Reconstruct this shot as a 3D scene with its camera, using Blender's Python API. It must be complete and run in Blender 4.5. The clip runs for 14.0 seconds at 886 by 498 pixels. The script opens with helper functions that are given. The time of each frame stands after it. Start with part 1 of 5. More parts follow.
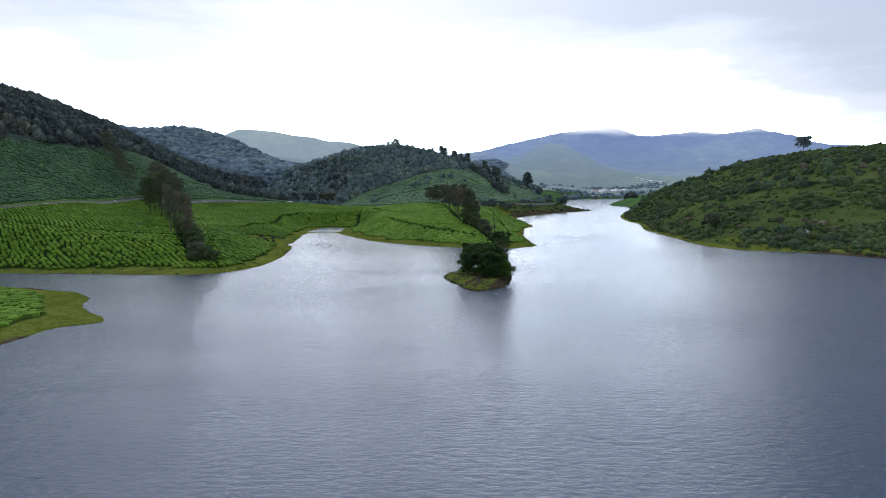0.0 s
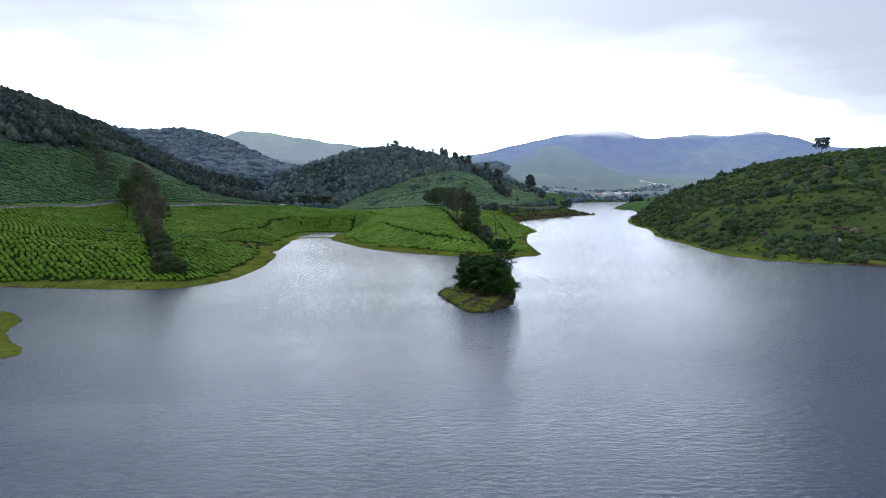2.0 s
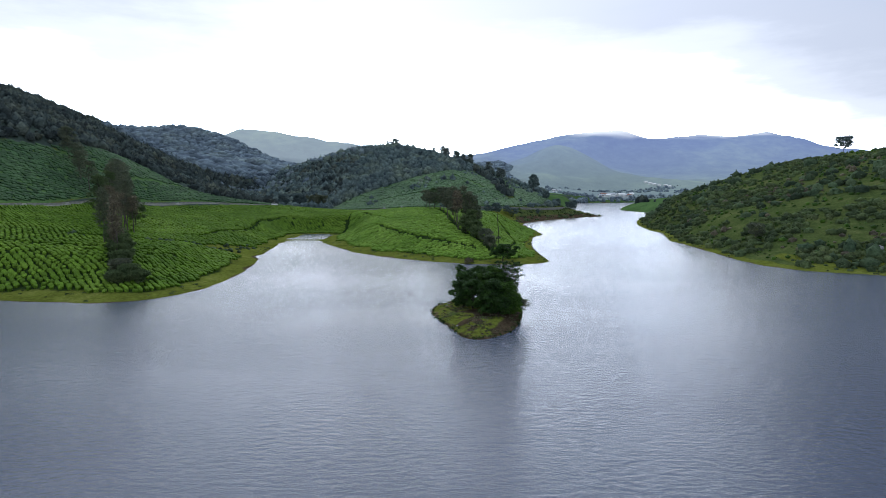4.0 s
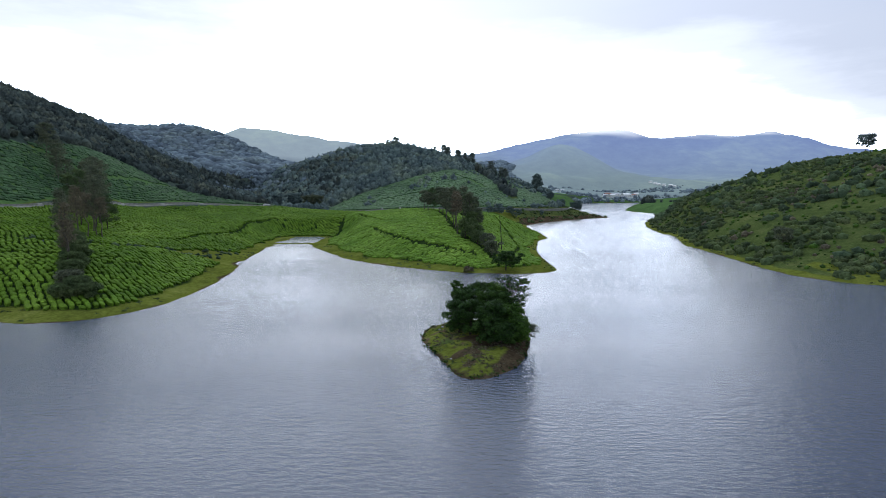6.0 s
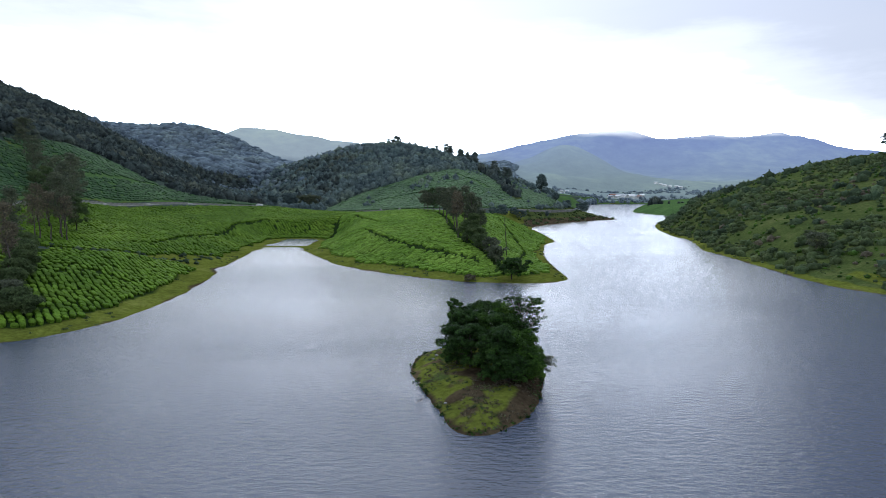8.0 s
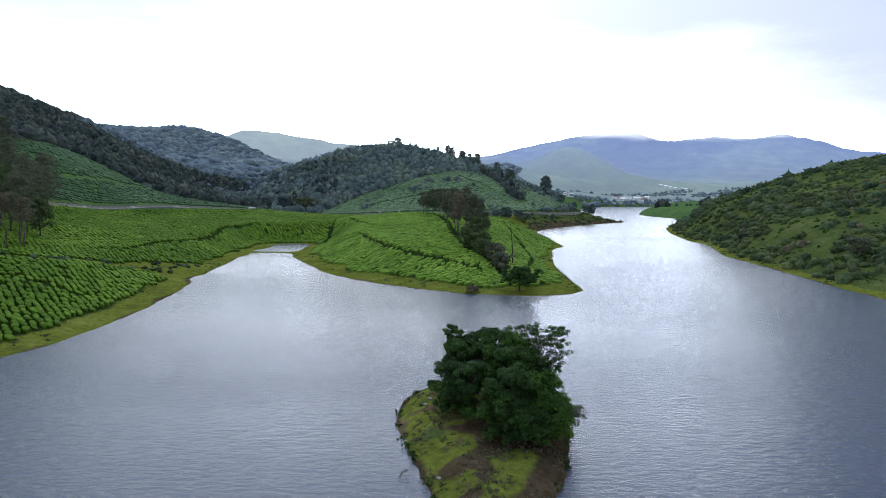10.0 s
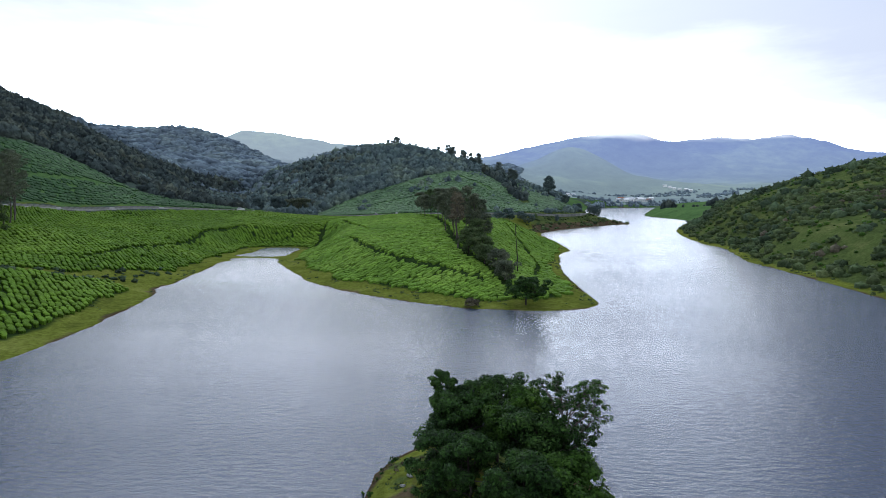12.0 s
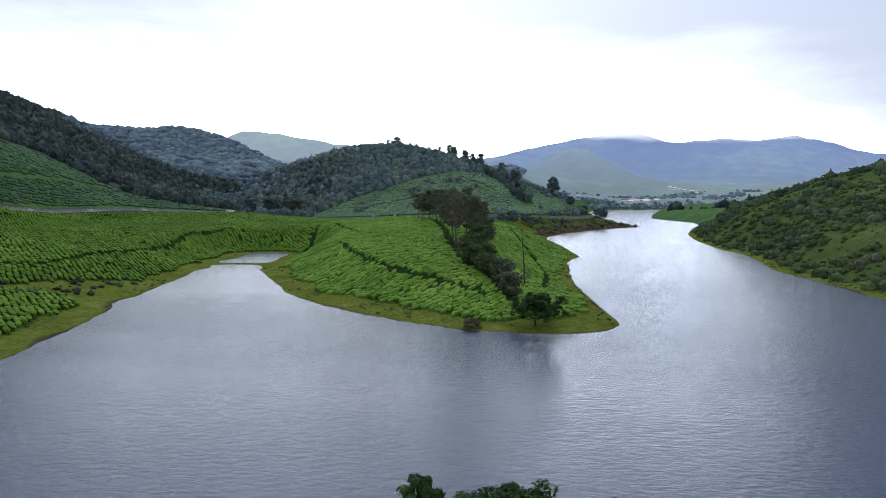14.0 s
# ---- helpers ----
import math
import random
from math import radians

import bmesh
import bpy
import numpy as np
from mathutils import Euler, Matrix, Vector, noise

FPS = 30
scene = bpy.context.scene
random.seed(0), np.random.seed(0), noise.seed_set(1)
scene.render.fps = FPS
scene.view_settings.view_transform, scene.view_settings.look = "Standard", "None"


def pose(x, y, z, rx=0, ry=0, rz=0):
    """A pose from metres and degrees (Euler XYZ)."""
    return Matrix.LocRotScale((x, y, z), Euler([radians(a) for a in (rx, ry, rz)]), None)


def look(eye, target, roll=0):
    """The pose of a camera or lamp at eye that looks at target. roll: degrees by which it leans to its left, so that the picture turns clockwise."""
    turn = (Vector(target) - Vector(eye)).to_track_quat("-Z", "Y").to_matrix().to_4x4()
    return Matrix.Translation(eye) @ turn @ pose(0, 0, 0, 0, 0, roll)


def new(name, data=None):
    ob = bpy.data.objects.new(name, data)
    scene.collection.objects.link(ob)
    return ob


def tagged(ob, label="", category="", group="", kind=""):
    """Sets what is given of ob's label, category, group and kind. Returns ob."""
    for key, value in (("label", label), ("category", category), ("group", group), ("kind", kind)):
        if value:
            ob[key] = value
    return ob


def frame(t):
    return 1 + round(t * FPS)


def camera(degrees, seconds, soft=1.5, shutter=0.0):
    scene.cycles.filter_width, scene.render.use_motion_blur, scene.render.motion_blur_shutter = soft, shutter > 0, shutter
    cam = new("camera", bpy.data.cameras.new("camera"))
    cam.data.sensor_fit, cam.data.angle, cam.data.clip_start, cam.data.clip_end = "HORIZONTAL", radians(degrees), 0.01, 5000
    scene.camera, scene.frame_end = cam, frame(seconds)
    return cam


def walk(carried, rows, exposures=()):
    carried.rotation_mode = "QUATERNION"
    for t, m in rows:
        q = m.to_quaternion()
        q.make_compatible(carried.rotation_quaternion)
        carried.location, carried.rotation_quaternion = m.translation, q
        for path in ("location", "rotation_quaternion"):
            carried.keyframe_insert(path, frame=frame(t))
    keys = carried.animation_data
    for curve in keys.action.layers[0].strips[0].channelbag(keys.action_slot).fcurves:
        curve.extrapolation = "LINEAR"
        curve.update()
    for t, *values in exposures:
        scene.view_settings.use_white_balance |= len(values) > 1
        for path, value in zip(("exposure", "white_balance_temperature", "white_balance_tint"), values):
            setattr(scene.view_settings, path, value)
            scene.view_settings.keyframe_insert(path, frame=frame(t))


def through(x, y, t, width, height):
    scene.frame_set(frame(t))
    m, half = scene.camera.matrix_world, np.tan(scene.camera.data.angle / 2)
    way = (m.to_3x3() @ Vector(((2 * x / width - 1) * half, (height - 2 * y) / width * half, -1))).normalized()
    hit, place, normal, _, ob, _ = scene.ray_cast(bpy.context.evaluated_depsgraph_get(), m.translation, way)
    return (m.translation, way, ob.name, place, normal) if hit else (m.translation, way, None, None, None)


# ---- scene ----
cam = camera(73.7, 14.0, soft=0.55)
# the drone's path over the lake: seconds, eye, target, roll
PATH = [
    (0, (-2.653, -0.875, 22.871), (-2.706, 1.114, 22.671), -0.8),
    (0.5, (-2.478, 4.125, 22.864), (-2.532, 6.114, 22.668), -0.8),
    (1, (-2.362, 8.885, 22.951), (-2.416, 10.875, 22.757), -0.8),
    (1.5, (-1.782, 13.659, 23.112), (-1.84, 15.649, 22.919), -0.8),
    (2, (-1.36, 18.521, 23.301), (-1.419, 20.51, 23.109), -0.7),
    (2.5, (-1.124, 23.692, 23.388), (-1.184, 25.681, 23.195), -0.6),
    (3, (-1.039, 28.784, 23.293), (-1.099, 30.773, 23.1), -0.5),
    (5.5, (0.394, 52.461, 23.82), (0.323, 54.45, 23.626), -0.3),
    (6, (0.489, 57.012, 23.95), (0.417, 59.001, 23.755), -0.3),
    (6.5, (0.675, 61.701, 23.851), (0.6, 63.691, 23.657), -0.2),
    (7, (0.705, 66.341, 23.757), (0.63, 68.33, 23.563), -0.2),
    (7.5, (1.015, 70.641, 23.678), (0.936, 72.63, 23.485), -0.2),
    (8, (0.934, 74.944, 23.684), (0.853, 76.933, 23.491), -0.1),
    (10.5, (1.061, 97.163, 22.98), (0.971, 99.153, 22.798), -0.2),
    (11, (1.15, 101.583, 22.96), (1.059, 103.572, 22.778), -0.2),
    (11.5, (1.415, 106.176, 22.982), (1.321, 108.165, 22.801), -0.2),
    (12, (1.503, 110.658, 22.853), (1.409, 112.648, 22.673), -0.2),
    (12.5, (1.549, 115.255, 22.84), (1.453, 117.245, 22.661), -0.2),
    (13, (1.616, 119.715, 22.867), (1.519, 121.704, 22.688), -0.1),
    (13.5, (1.703, 123.932, 22.947), (1.604, 125.921, 22.77), -0.1),
    (14, (1.864, 128.475, 23.032), (1.763, 130.465, 22.856), -0.1),
]
walk(cam, [(t, look(eye, target, roll)) for t, eye, target, roll in PATH], ((0, -0.06, 6200, 10), (5.5, 0.02, 6200, 10), (8, 0.08, 6200, 10), (10.5, 0.22, 6200, 10), (12, 0.18, 6200, 10), (14, 0.06, 6200, 10)))

# ---- light: overcast sky, brighter low down, sun veiled ahead ----
SUN_AZ, SUN_EL = radians(-7), radians(14)
world = bpy.data.worlds.new("overcast_sky")
scene.world = world
world.use_nodes = True
wt = world.node_tree
wt.nodes.clear()


def wnode(kind, **values):
    n = wt.nodes.new(kind)
    for key, value in values.items():
        n.inputs[key].default_value = value
    return n


w_out = wnode("ShaderNodeOutputWorld")
w_bg = wnode("ShaderNodeBackground", Strength=1.0)
w_sky = wt.nodes.new("ShaderNodeTexSky")
w_sky.sky_type = "NISHITA"
w_sky.sun_disc = False
w_sky.sun_elevation, w_sky.sun_rotation = SUN_EL, SUN_AZ
w_gain = wt.nodes.new("ShaderNodeVectorMath")
w_gain.operation = "SCALE"
w_gain.inputs["Scale"].default_value = 0.1
wt.links.new(w_sky.outputs["Color"], w_gain.inputs[0])
w_co = wt.nodes.new("ShaderNodeTexCoord")
w_sep = wt.nodes.new("ShaderNodeSeparateXYZ")
wt.links.new(w_co.outputs["Generated"], w_sep.inputs[0])
# a grey cloud deck over a thin bright band of sky; the deck hangs lower to the east
w_map = wt.nodes.new("ShaderNodeMapping")
w_map.inputs["Scale"].default_value = (1.0, 1.0, 4.5)
w_map.inputs["Location"].default_value = (0.35, 0.1, 0.0)
wt.links.new(w_co.outputs["Generated"], w_map.inputs["Vector"])
w_noise = wnode("ShaderNodeTexNoise", Scale=2.3, Detail=8.0, Roughness=0.58)
wt.links.new(w_map.outputs[0], w_noise.inputs["Vector"])
w_east = wt.nodes.new("ShaderNodeMapRange")
w_east.interpolation_type = "SMOOTHSTEP"
for key, value in (("From Min", 0.30), ("From Max", 0.75), ("To Min", 0.0), ("To Max", 0.17)):
    w_east.inputs[key].default_value = value
wt.links.new(w_sep.outputs["X"], w_east.inputs["Value"])
w_lift = wt.nodes.new("ShaderNodeMath")
wt.links.new(w_sep.outputs["Z"], w_lift.inputs[0])
wt.links.new(w_east.outputs[0], w_lift.inputs[1])
w_add = wt.nodes.new("ShaderNodeMath")
w_add.operation = "MULTIPLY_ADD"
wt.links.new(w_noise.outputs["Fac"], w_add.inputs[0])
w_add.inputs[1].default_value = 0.26
wt.links.new(w_lift.outputs[0], w_add.inputs[2])
w_ramp = wt.nodes.new("ShaderNodeValToRGB")
w_ramp.color_ramp.interpolation = "EASE"
ramp = w_ramp.color_ramp.elements
ramp[0].position, ramp[0].color = 0.06, (5.7, 6.4, 7.5, 1)
ramp[1].position, ramp[1].color = 1.0, (0.68, 0.77, 0.98, 1)
for at, tone in ((0.240, (6.1, 6.8, 8.0, 1)), (0.275, (3.45, 3.75, 4.4, 1)), (0.310, (1.32, 1.37, 1.53, 1)), (0.35, (0.84, 0.89, 1.02, 1)), (0.42, (0.62, 0.67, 0.80, 1)), (0.58, (0.53, 0.60, 0.77, 1))):
    e = ramp.new(at)
    e.color = tone
wt.links.new(w_add.outputs[0], w_ramp.inputs["Fac"])
w_mix = wt.nodes.new("ShaderNodeMix")
w_mix.data_type = "RGBA"
w_mix.inputs["Factor"].default_value = 0.92
wt.links.new(w_gain.outputs[0], w_mix.inputs[6])
# brighter sky high overhead, out of view, added to lift the ground light
w_dot = wt.nodes.new("ShaderNodeVectorMath")
w_dot.operation = "DOT_PRODUCT"
w_dot.inputs[1].default_value = (math.sin(SUN_AZ) * 0.42, math.cos(SUN_AZ) * 0.42, 0.9)
wt.links.new(w_co.outputs["Generated"], w_dot.inputs[0])
w_pos = wt.nodes.new("ShaderNodeMath")
w_pos.operation = "MAXIMUM"
w_pos.inputs[1].default_value = 0.0
wt.links.new(w_dot.outputs["Value"], w_pos.inputs[0])
w_pow = wt.nodes.new("ShaderNodeMath")
w_pow.operation = "POWER"
w_pow.inputs[1].default_value = 6.0
wt.links.new(w_pos.outputs[0], w_pow.inputs[0])
w_halo = wt.nodes.new("ShaderNodeVectorMath")
w_halo.operation = "SCALE"
w_halo.inputs[0].default_value = (1.35, 1.48, 1.72)
wt.links.new(w_pow.outputs[0], w_halo.inputs["Scale"])
w_both = wt.nodes.new("ShaderNodeVectorMath")
wt.links.new(w_ramp.outputs["Color"], w_both.inputs[0])
wt.links.new(w_halo.outputs[0], w_both.inputs[1])
# the clear band glows most below the sun
w_low = wt.nodes.new("ShaderNodeVectorMath")
w_low.operation = "DOT_PRODUCT"
w_low.inputs[1].default_value = (math.sin(SUN_AZ) * 0.99, math.cos(SUN_AZ) * 0.99, 0.12)
wt.links.new(w_co.outputs["Generated"], w_low.inputs[0])
w_lowpos = wt.nodes.new("ShaderNodeMath")
w_lowpos.operation = "MAXIMUM"
w_lowpos.inputs[1].default_value = 0.0
wt.links.new(w_low.outputs["Value"], w_lowpos.inputs[0])
w_lowpow = wt.nodes.new("ShaderNodeMath")
w_lowpow.operation = "POWER"
w_lowpow.inputs[1].default_value = 9.0
wt.links.new(w_lowpos.outputs[0], w_lowpow.inputs[0])
w_flare = wt.nodes.new("ShaderNodeVectorMath")
w_flare.operation = "MULTIPLY_ADD"
w_flare.inputs[1].default_value = (0.3, 0.3, 0.3)
w_flare.inputs[2].default_value = (1.0, 1.0, 1.0)
wt.links.new(w_lowpow.outputs[0], w_flare.inputs[0])
w_band = wt.nodes.new("ShaderNodeVectorMath")
w_band.operation = "MULTIPLY"
wt.links.new(w_ramp.outputs["Color"], w_band.inputs[0])
wt.links.new(w_flare.outputs[0], w_band.inputs[1])
wt.links.new(w_band.outputs[0], w_both.inputs[0])
# the cloud is thicker and greyer on the far side from the sun
w_side = wt.nodes.new("ShaderNodeVectorMath")
w_side.operation = "DOT_PRODUCT"
w_side.inputs[1].default_value = (math.sin(SUN_AZ), math.cos(SUN_AZ), 0.0)
wt.links.new(w_co.outputs["Generated"], w_side.inputs[0])
w_dim = wt.nodes.new("ShaderNodeMapRange")
w_dim.interpolation_type = "SMOOTHSTEP"
for key, value in (("From Min", -0.9), ("From Max", 0.5), ("To Min", 0.66), ("To Max", 1.0)):
    w_dim.inputs[key].default_value = value
wt.links.new(w_side.outputs["Value"], w_dim.inputs["Value"])
w_deck = wt.nodes.new("ShaderNodeVectorMath")
w_deck.operation = "SCALE"
wt.links.new(w_both.outputs[0], w_deck.inputs[0])
wt.links.new(w_dim.outputs[0], w_deck.inputs["Scale"])
wt.links.new(w_deck.outputs[0], w_mix.inputs[7])
wt.links.new(w_mix.outputs[2], w_bg.inputs["Color"])
wt.links.new(w_bg.outputs[0], w_out.inputs["Surface"])

sun = new("sun", bpy.data.lights.new("sun", "SUN"))
sun.data.energy, sun.data.angle, sun.data.color = 1.3, radians(70), (0.92, 0.97, 1.0)
sun.matrix_world = look((0, 0, 300), (-math.sin(SUN_AZ) * math.cos(SUN_EL), -math.cos(SUN_AZ) * math.cos(SUN_EL), 300 - math.sin(SUN_EL)))


# ---- materials ----
def graph(name, rough=0.8, spec=0.3):
    m = bpy.data.materials.new(name)
    m.use_nodes = True
    t = m.node_tree
    p = t.nodes["Principled BSDF"]
    p.inputs["Roughness"].default_value = rough
    p.inputs["Specular IOR Level"].default_value = spec
    return m, t, p


def noise_node(t, scale, detail=4.0, rough=0.55, stretch=None, coords="Object"):
    co = t.nodes.new("ShaderNodeTexCoord")
    n = t.nodes.new("ShaderNodeTexNoise")
    n.inputs["Scale"].default_value, n.inputs["Detail"].default_value, n.inputs["Roughness"].default_value = scale, detail, rough
    if stretch:
        mp = t.nodes.new("ShaderNodeMapping")
        mp.inputs["Scale"].default_value = stretch
        t.links.new(co.outputs[coords], mp.inputs["Vector"])
        t.links.new(mp.outputs[0], n.inputs["Vector"])
    else:
        t.links.new(co.outputs[coords], n.inputs["Vector"])
    return n.outputs["Fac"]


def ramp_node(t, fac, stops):
    r = t.nodes.new("ShaderNodeValToRGB")
    els = r.color_ramp.elements
    els[0].position, els[0].color = stops[0][0], (*stops[0][1], 1)
    els[1].position, els[1].color = stops[-1][0], (*stops[-1][1], 1)
    for at, tone in stops[1:-1]:
        els.new(at).color = (*tone, 1)
    t.links.new(fac, r.inputs["Fac"])
    return r.outputs["Color"]


def mix_node(t, fac, a, b, mode="MIX"):
    n = t.nodes.new("ShaderNodeMix")
    n.data_type, n.blend_type = "RGBA", mode
    for slot, value in ((0, fac), (6, a), (7, b)):
        if isinstance(value, (int, float)):
            n.inputs[slot].default_value = value
        elif isinstance(value, tuple):
            n.inputs[slot].default_value = (*value, 1)
        else:
            t.links.new(value, n.inputs[slot])
    return n.outputs[2]


def bump_node(t, p, fac, strength, distance):
    b = t.nodes.new("ShaderNodeBump")
    b.inputs["Strength"].default_value, b.inputs["Distance"].default_value = strength, distance
    t.links.new(fac, b.inputs["Height"])
    t.links.new(b.outputs[0], p.inputs["Normal"])


def island_random(t):
    return t.nodes.new("ShaderNodeNewGeometry").outputs["Random Per Island"]


def two_scale(name, coarse, fine, dark, mid, light, rough=0.85, bump=0.5, depth=0.15, islands=0.0, spec=0.2, through=0.0, contrast=0.47):
    """A surface whose colour varies at two sizes (metres between changes), with relief at the finer one."""
    m, t, p = graph(name, rough, spec)
    big = noise_node(t, 1.0 / coarse, 3.0)
    small = noise_node(t, 1.0 / fine, 5.0, 0.65)
    col = ramp_node(t, big, [(0.3, dark), (0.5, mid), (0.72, light)])
    grain = ramp_node(t, small, [(0.25, (1 - contrast,) * 3), (0.75, (1 + contrast, 1 + contrast, 1 + 0.9 * contrast))])
    col = mix_node(t, 1.0, col, grain, "MULTIPLY")
    if islands:
        each = ramp_node(t, island_random(t), [(0.0, (1 - islands,) * 3), (1.0, (1 + islands, 1 + islands, 1 + 0.6 * islands))])
        col = mix_node(t, 1.0, col, each, "MULTIPLY")
    t.links.new(col, p.inputs["Base Color"])
    bump_node(t, p, small, bump, depth)
    if through:
        # light that comes through the leaves
        thin = t.nodes.new("ShaderNodeBsdfTranslucent")
        t.links.new(col, thin.inputs["Color"])
        blend = t.nodes.new("ShaderNodeMixShader")
        blend.inputs[0].default_value = through
        t.links.new(p.outputs[0], blend.inputs[1])
        t.links.new(thin.outputs[0], blend.inputs[2])
        t.links.new(blend.outputs[0], t.nodes["Material Output"].inputs["Surface"])
    return m


M = {}


def ground_material():
    """One ground skin; the share of each cover comes from the two cover masks of the mesh."""
    m, t, p = graph("valley_ground", 1.0, 0.0)
    big = noise_node(t, 1 / 16, 3.0)
    mid = noise_node(t, 1 / 3.5, 4.0, 0.6)
    small = noise_node(t, 1 / 0.7, 5.0, 0.65)
    tones = [((0.078, 0.092, 0.018), (0.108, 0.128, 0.022), (0.146, 0.160, 0.036)),    # shore grass
             ((0.014, 0.026, 0.008), (0.020, 0.036, 0.010), (0.030, 0.050, 0.015)),   # soil under tea, extra dark: row-gap shade in the colour
             ((0.044, 0.062, 0.021), (0.064, 0.088, 0.026), (0.096, 0.110, 0.038)),   # rough hill grass
             ((0.034, 0.048, 0.040), (0.048, 0.066, 0.054), (0.066, 0.086, 0.062)),   # forest floor
             ((0.050, 0.092, 0.034), (0.068, 0.124, 0.042), (0.092, 0.155, 0.052)),   # far fields
             ((0.034, 0.025, 0.016), (0.064, 0.048, 0.029), (0.112, 0.087, 0.050))]   # mud and bare earth
    masks = []
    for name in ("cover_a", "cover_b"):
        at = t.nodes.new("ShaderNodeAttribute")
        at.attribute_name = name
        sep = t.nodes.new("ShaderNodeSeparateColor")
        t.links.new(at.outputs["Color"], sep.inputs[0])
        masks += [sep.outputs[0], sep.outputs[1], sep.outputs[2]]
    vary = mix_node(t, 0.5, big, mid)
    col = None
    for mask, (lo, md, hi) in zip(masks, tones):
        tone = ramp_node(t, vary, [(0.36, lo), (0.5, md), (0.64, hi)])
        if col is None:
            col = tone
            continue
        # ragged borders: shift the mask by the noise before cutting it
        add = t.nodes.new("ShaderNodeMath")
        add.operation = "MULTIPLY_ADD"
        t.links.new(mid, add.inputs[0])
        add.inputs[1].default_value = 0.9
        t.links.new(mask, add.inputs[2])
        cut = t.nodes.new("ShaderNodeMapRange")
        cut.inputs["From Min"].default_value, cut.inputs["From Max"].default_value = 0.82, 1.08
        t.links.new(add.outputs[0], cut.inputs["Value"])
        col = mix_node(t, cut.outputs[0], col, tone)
    grain = ramp_node(t, small, [(0.25, (0.55, 0.55, 0.55)), (0.75, (1.4, 1.4, 1.35))])
    col = mix_node(t, 1.0, col, grain, "MULTIPLY")
    t.links.new(col, p.inputs["Base Color"])
    bump_node(t, p, small, 0.8, 0.3)
    return m


M["ground"] = ground_material()
M["tea"] = two_scale("tea_leaves", 16, 0.28, (0.084, 0.156, 0.022), (0.112, 0.196, 0.028), (0.146, 0.234, 0.038), rough=0.8, islands=0.26, bump=1.0, depth=0.12, spec=0.02, contrast=0.58)
# tea darkened in its colour to stand in for dimmer light on this field
M["tea_dimmed"] = two_scale("dimmed_tea_leaves", 20, 0.28, (0.058, 0.112, 0.012), (0.080, 0.144, 0.016), (0.112, 0.182, 0.024), rough=0.8, islands=0.26, bump=1.0, depth=0.12, spec=0.02, contrast=0.58)
# the same tea, dark and blued: hillside haze put into the colour
M["tea_hazed"] = two_scale("hazed_tea_leaves", 30, 0.9, (0.048, 0.094, 0.042), (0.062, 0.117, 0.050), (0.082, 0.143, 0.061), rough=0.75, islands=0.28, bump=0.9, depth=0.15, spec=0.15)
# darker copy of that tea: cloud shade painted into the leaf colour
M["tea_upper"] = two_scale("shade_toned_tea_leaves", 30, 0.9, (0.030, 0.064, 0.028), (0.040, 0.081, 0.034), (0.054, 0.100, 0.042), rough=0.75, islands=0.28, bump=0.9, depth=0.15, spec=0.05)
M["leaf_dark"] = two_scale("dark_leaves", 3, 0.4, (0.013, 0.034, 0.008), (0.025, 0.058, 0.012), (0.052, 0.102, 0.020), rough=0.6, islands=0.6, spec=0.12, through=0.25)
M["leaf_fresh"] = two_scale("fresh_leaves", 3, 0.4, (0.022, 0.052, 0.009), (0.042, 0.090, 0.013), (0.078, 0.138, 0.020), rough=0.6, islands=0.5, spec=0.1, through=0.25)
M["leaf_grey"] = two_scale("grey_leaves", 4, 0.5, (0.064, 0.080, 0.054), (0.094, 0.110, 0.072), (0.132, 0.144, 0.092), rough=0.7, islands=0.45, spec=0.2, through=0.35)
M["leaf_dry"] = two_scale("dry_leaves", 4, 0.5, (0.088, 0.078, 0.058), (0.126, 0.110, 0.080), (0.172, 0.150, 0.106), rough=0.8, islands=0.4, spec=0.1, through=0.35)
M["leaf_scrub"] = two_scale("scrub_leaves", 9, 0.7, (0.058, 0.086, 0.044), (0.082, 0.114, 0.052), (0.116, 0.142, 0.062), rough=0.85, islands=0.4, spec=0.05, through=0.35)
# valley forest: the pale blue of distance haze is put into the colour
M["leaf_forest"] = two_scale("hazed_forest_leaves", 45, 3.0, (0.096, 0.130, 0.166), (0.124, 0.162, 0.196), (0.158, 0.196, 0.202), rough=0.9, islands=0.3, spec=0.02, through=0.2, contrast=0.35)
# hill forest, lifted and blued in its colour to stand in for haze
M["leaf_hill"] = two_scale("hazed_hill_leaves", 30, 1.2, (0.084, 0.120, 0.130), (0.120, 0.160, 0.166), (0.172, 0.214, 0.168), rough=0.95, islands=0.4, spec=0.0, through=0.3, contrast=0.5)
# nearer, darker copy of the forest leaves, only faint haze in the colour
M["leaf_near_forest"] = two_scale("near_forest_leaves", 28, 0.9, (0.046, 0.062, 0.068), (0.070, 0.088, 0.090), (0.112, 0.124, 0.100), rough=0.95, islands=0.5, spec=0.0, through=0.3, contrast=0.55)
M["leaf_thicket"] = two_scale("thicket_leaves", 10, 0.8, (0.050, 0.078, 0.050), (0.072, 0.106, 0.062), (0.102, 0.134, 0.072), rough=0.9, islands=0.5, spec=0.05, through=0.35)
# back ridge and far shore: strongest haze, painted as pale grey-blue leaves
M["leaf_ridge"] = two_scale("hazed_ridge_leaves", 80, 7.0, (0.148, 0.192, 0.240), (0.176, 0.224, 0.264), (0.206, 0.252, 0.262), rough=0.95, islands=0.25, spec=0.0, through=0.2, contrast=0.25)
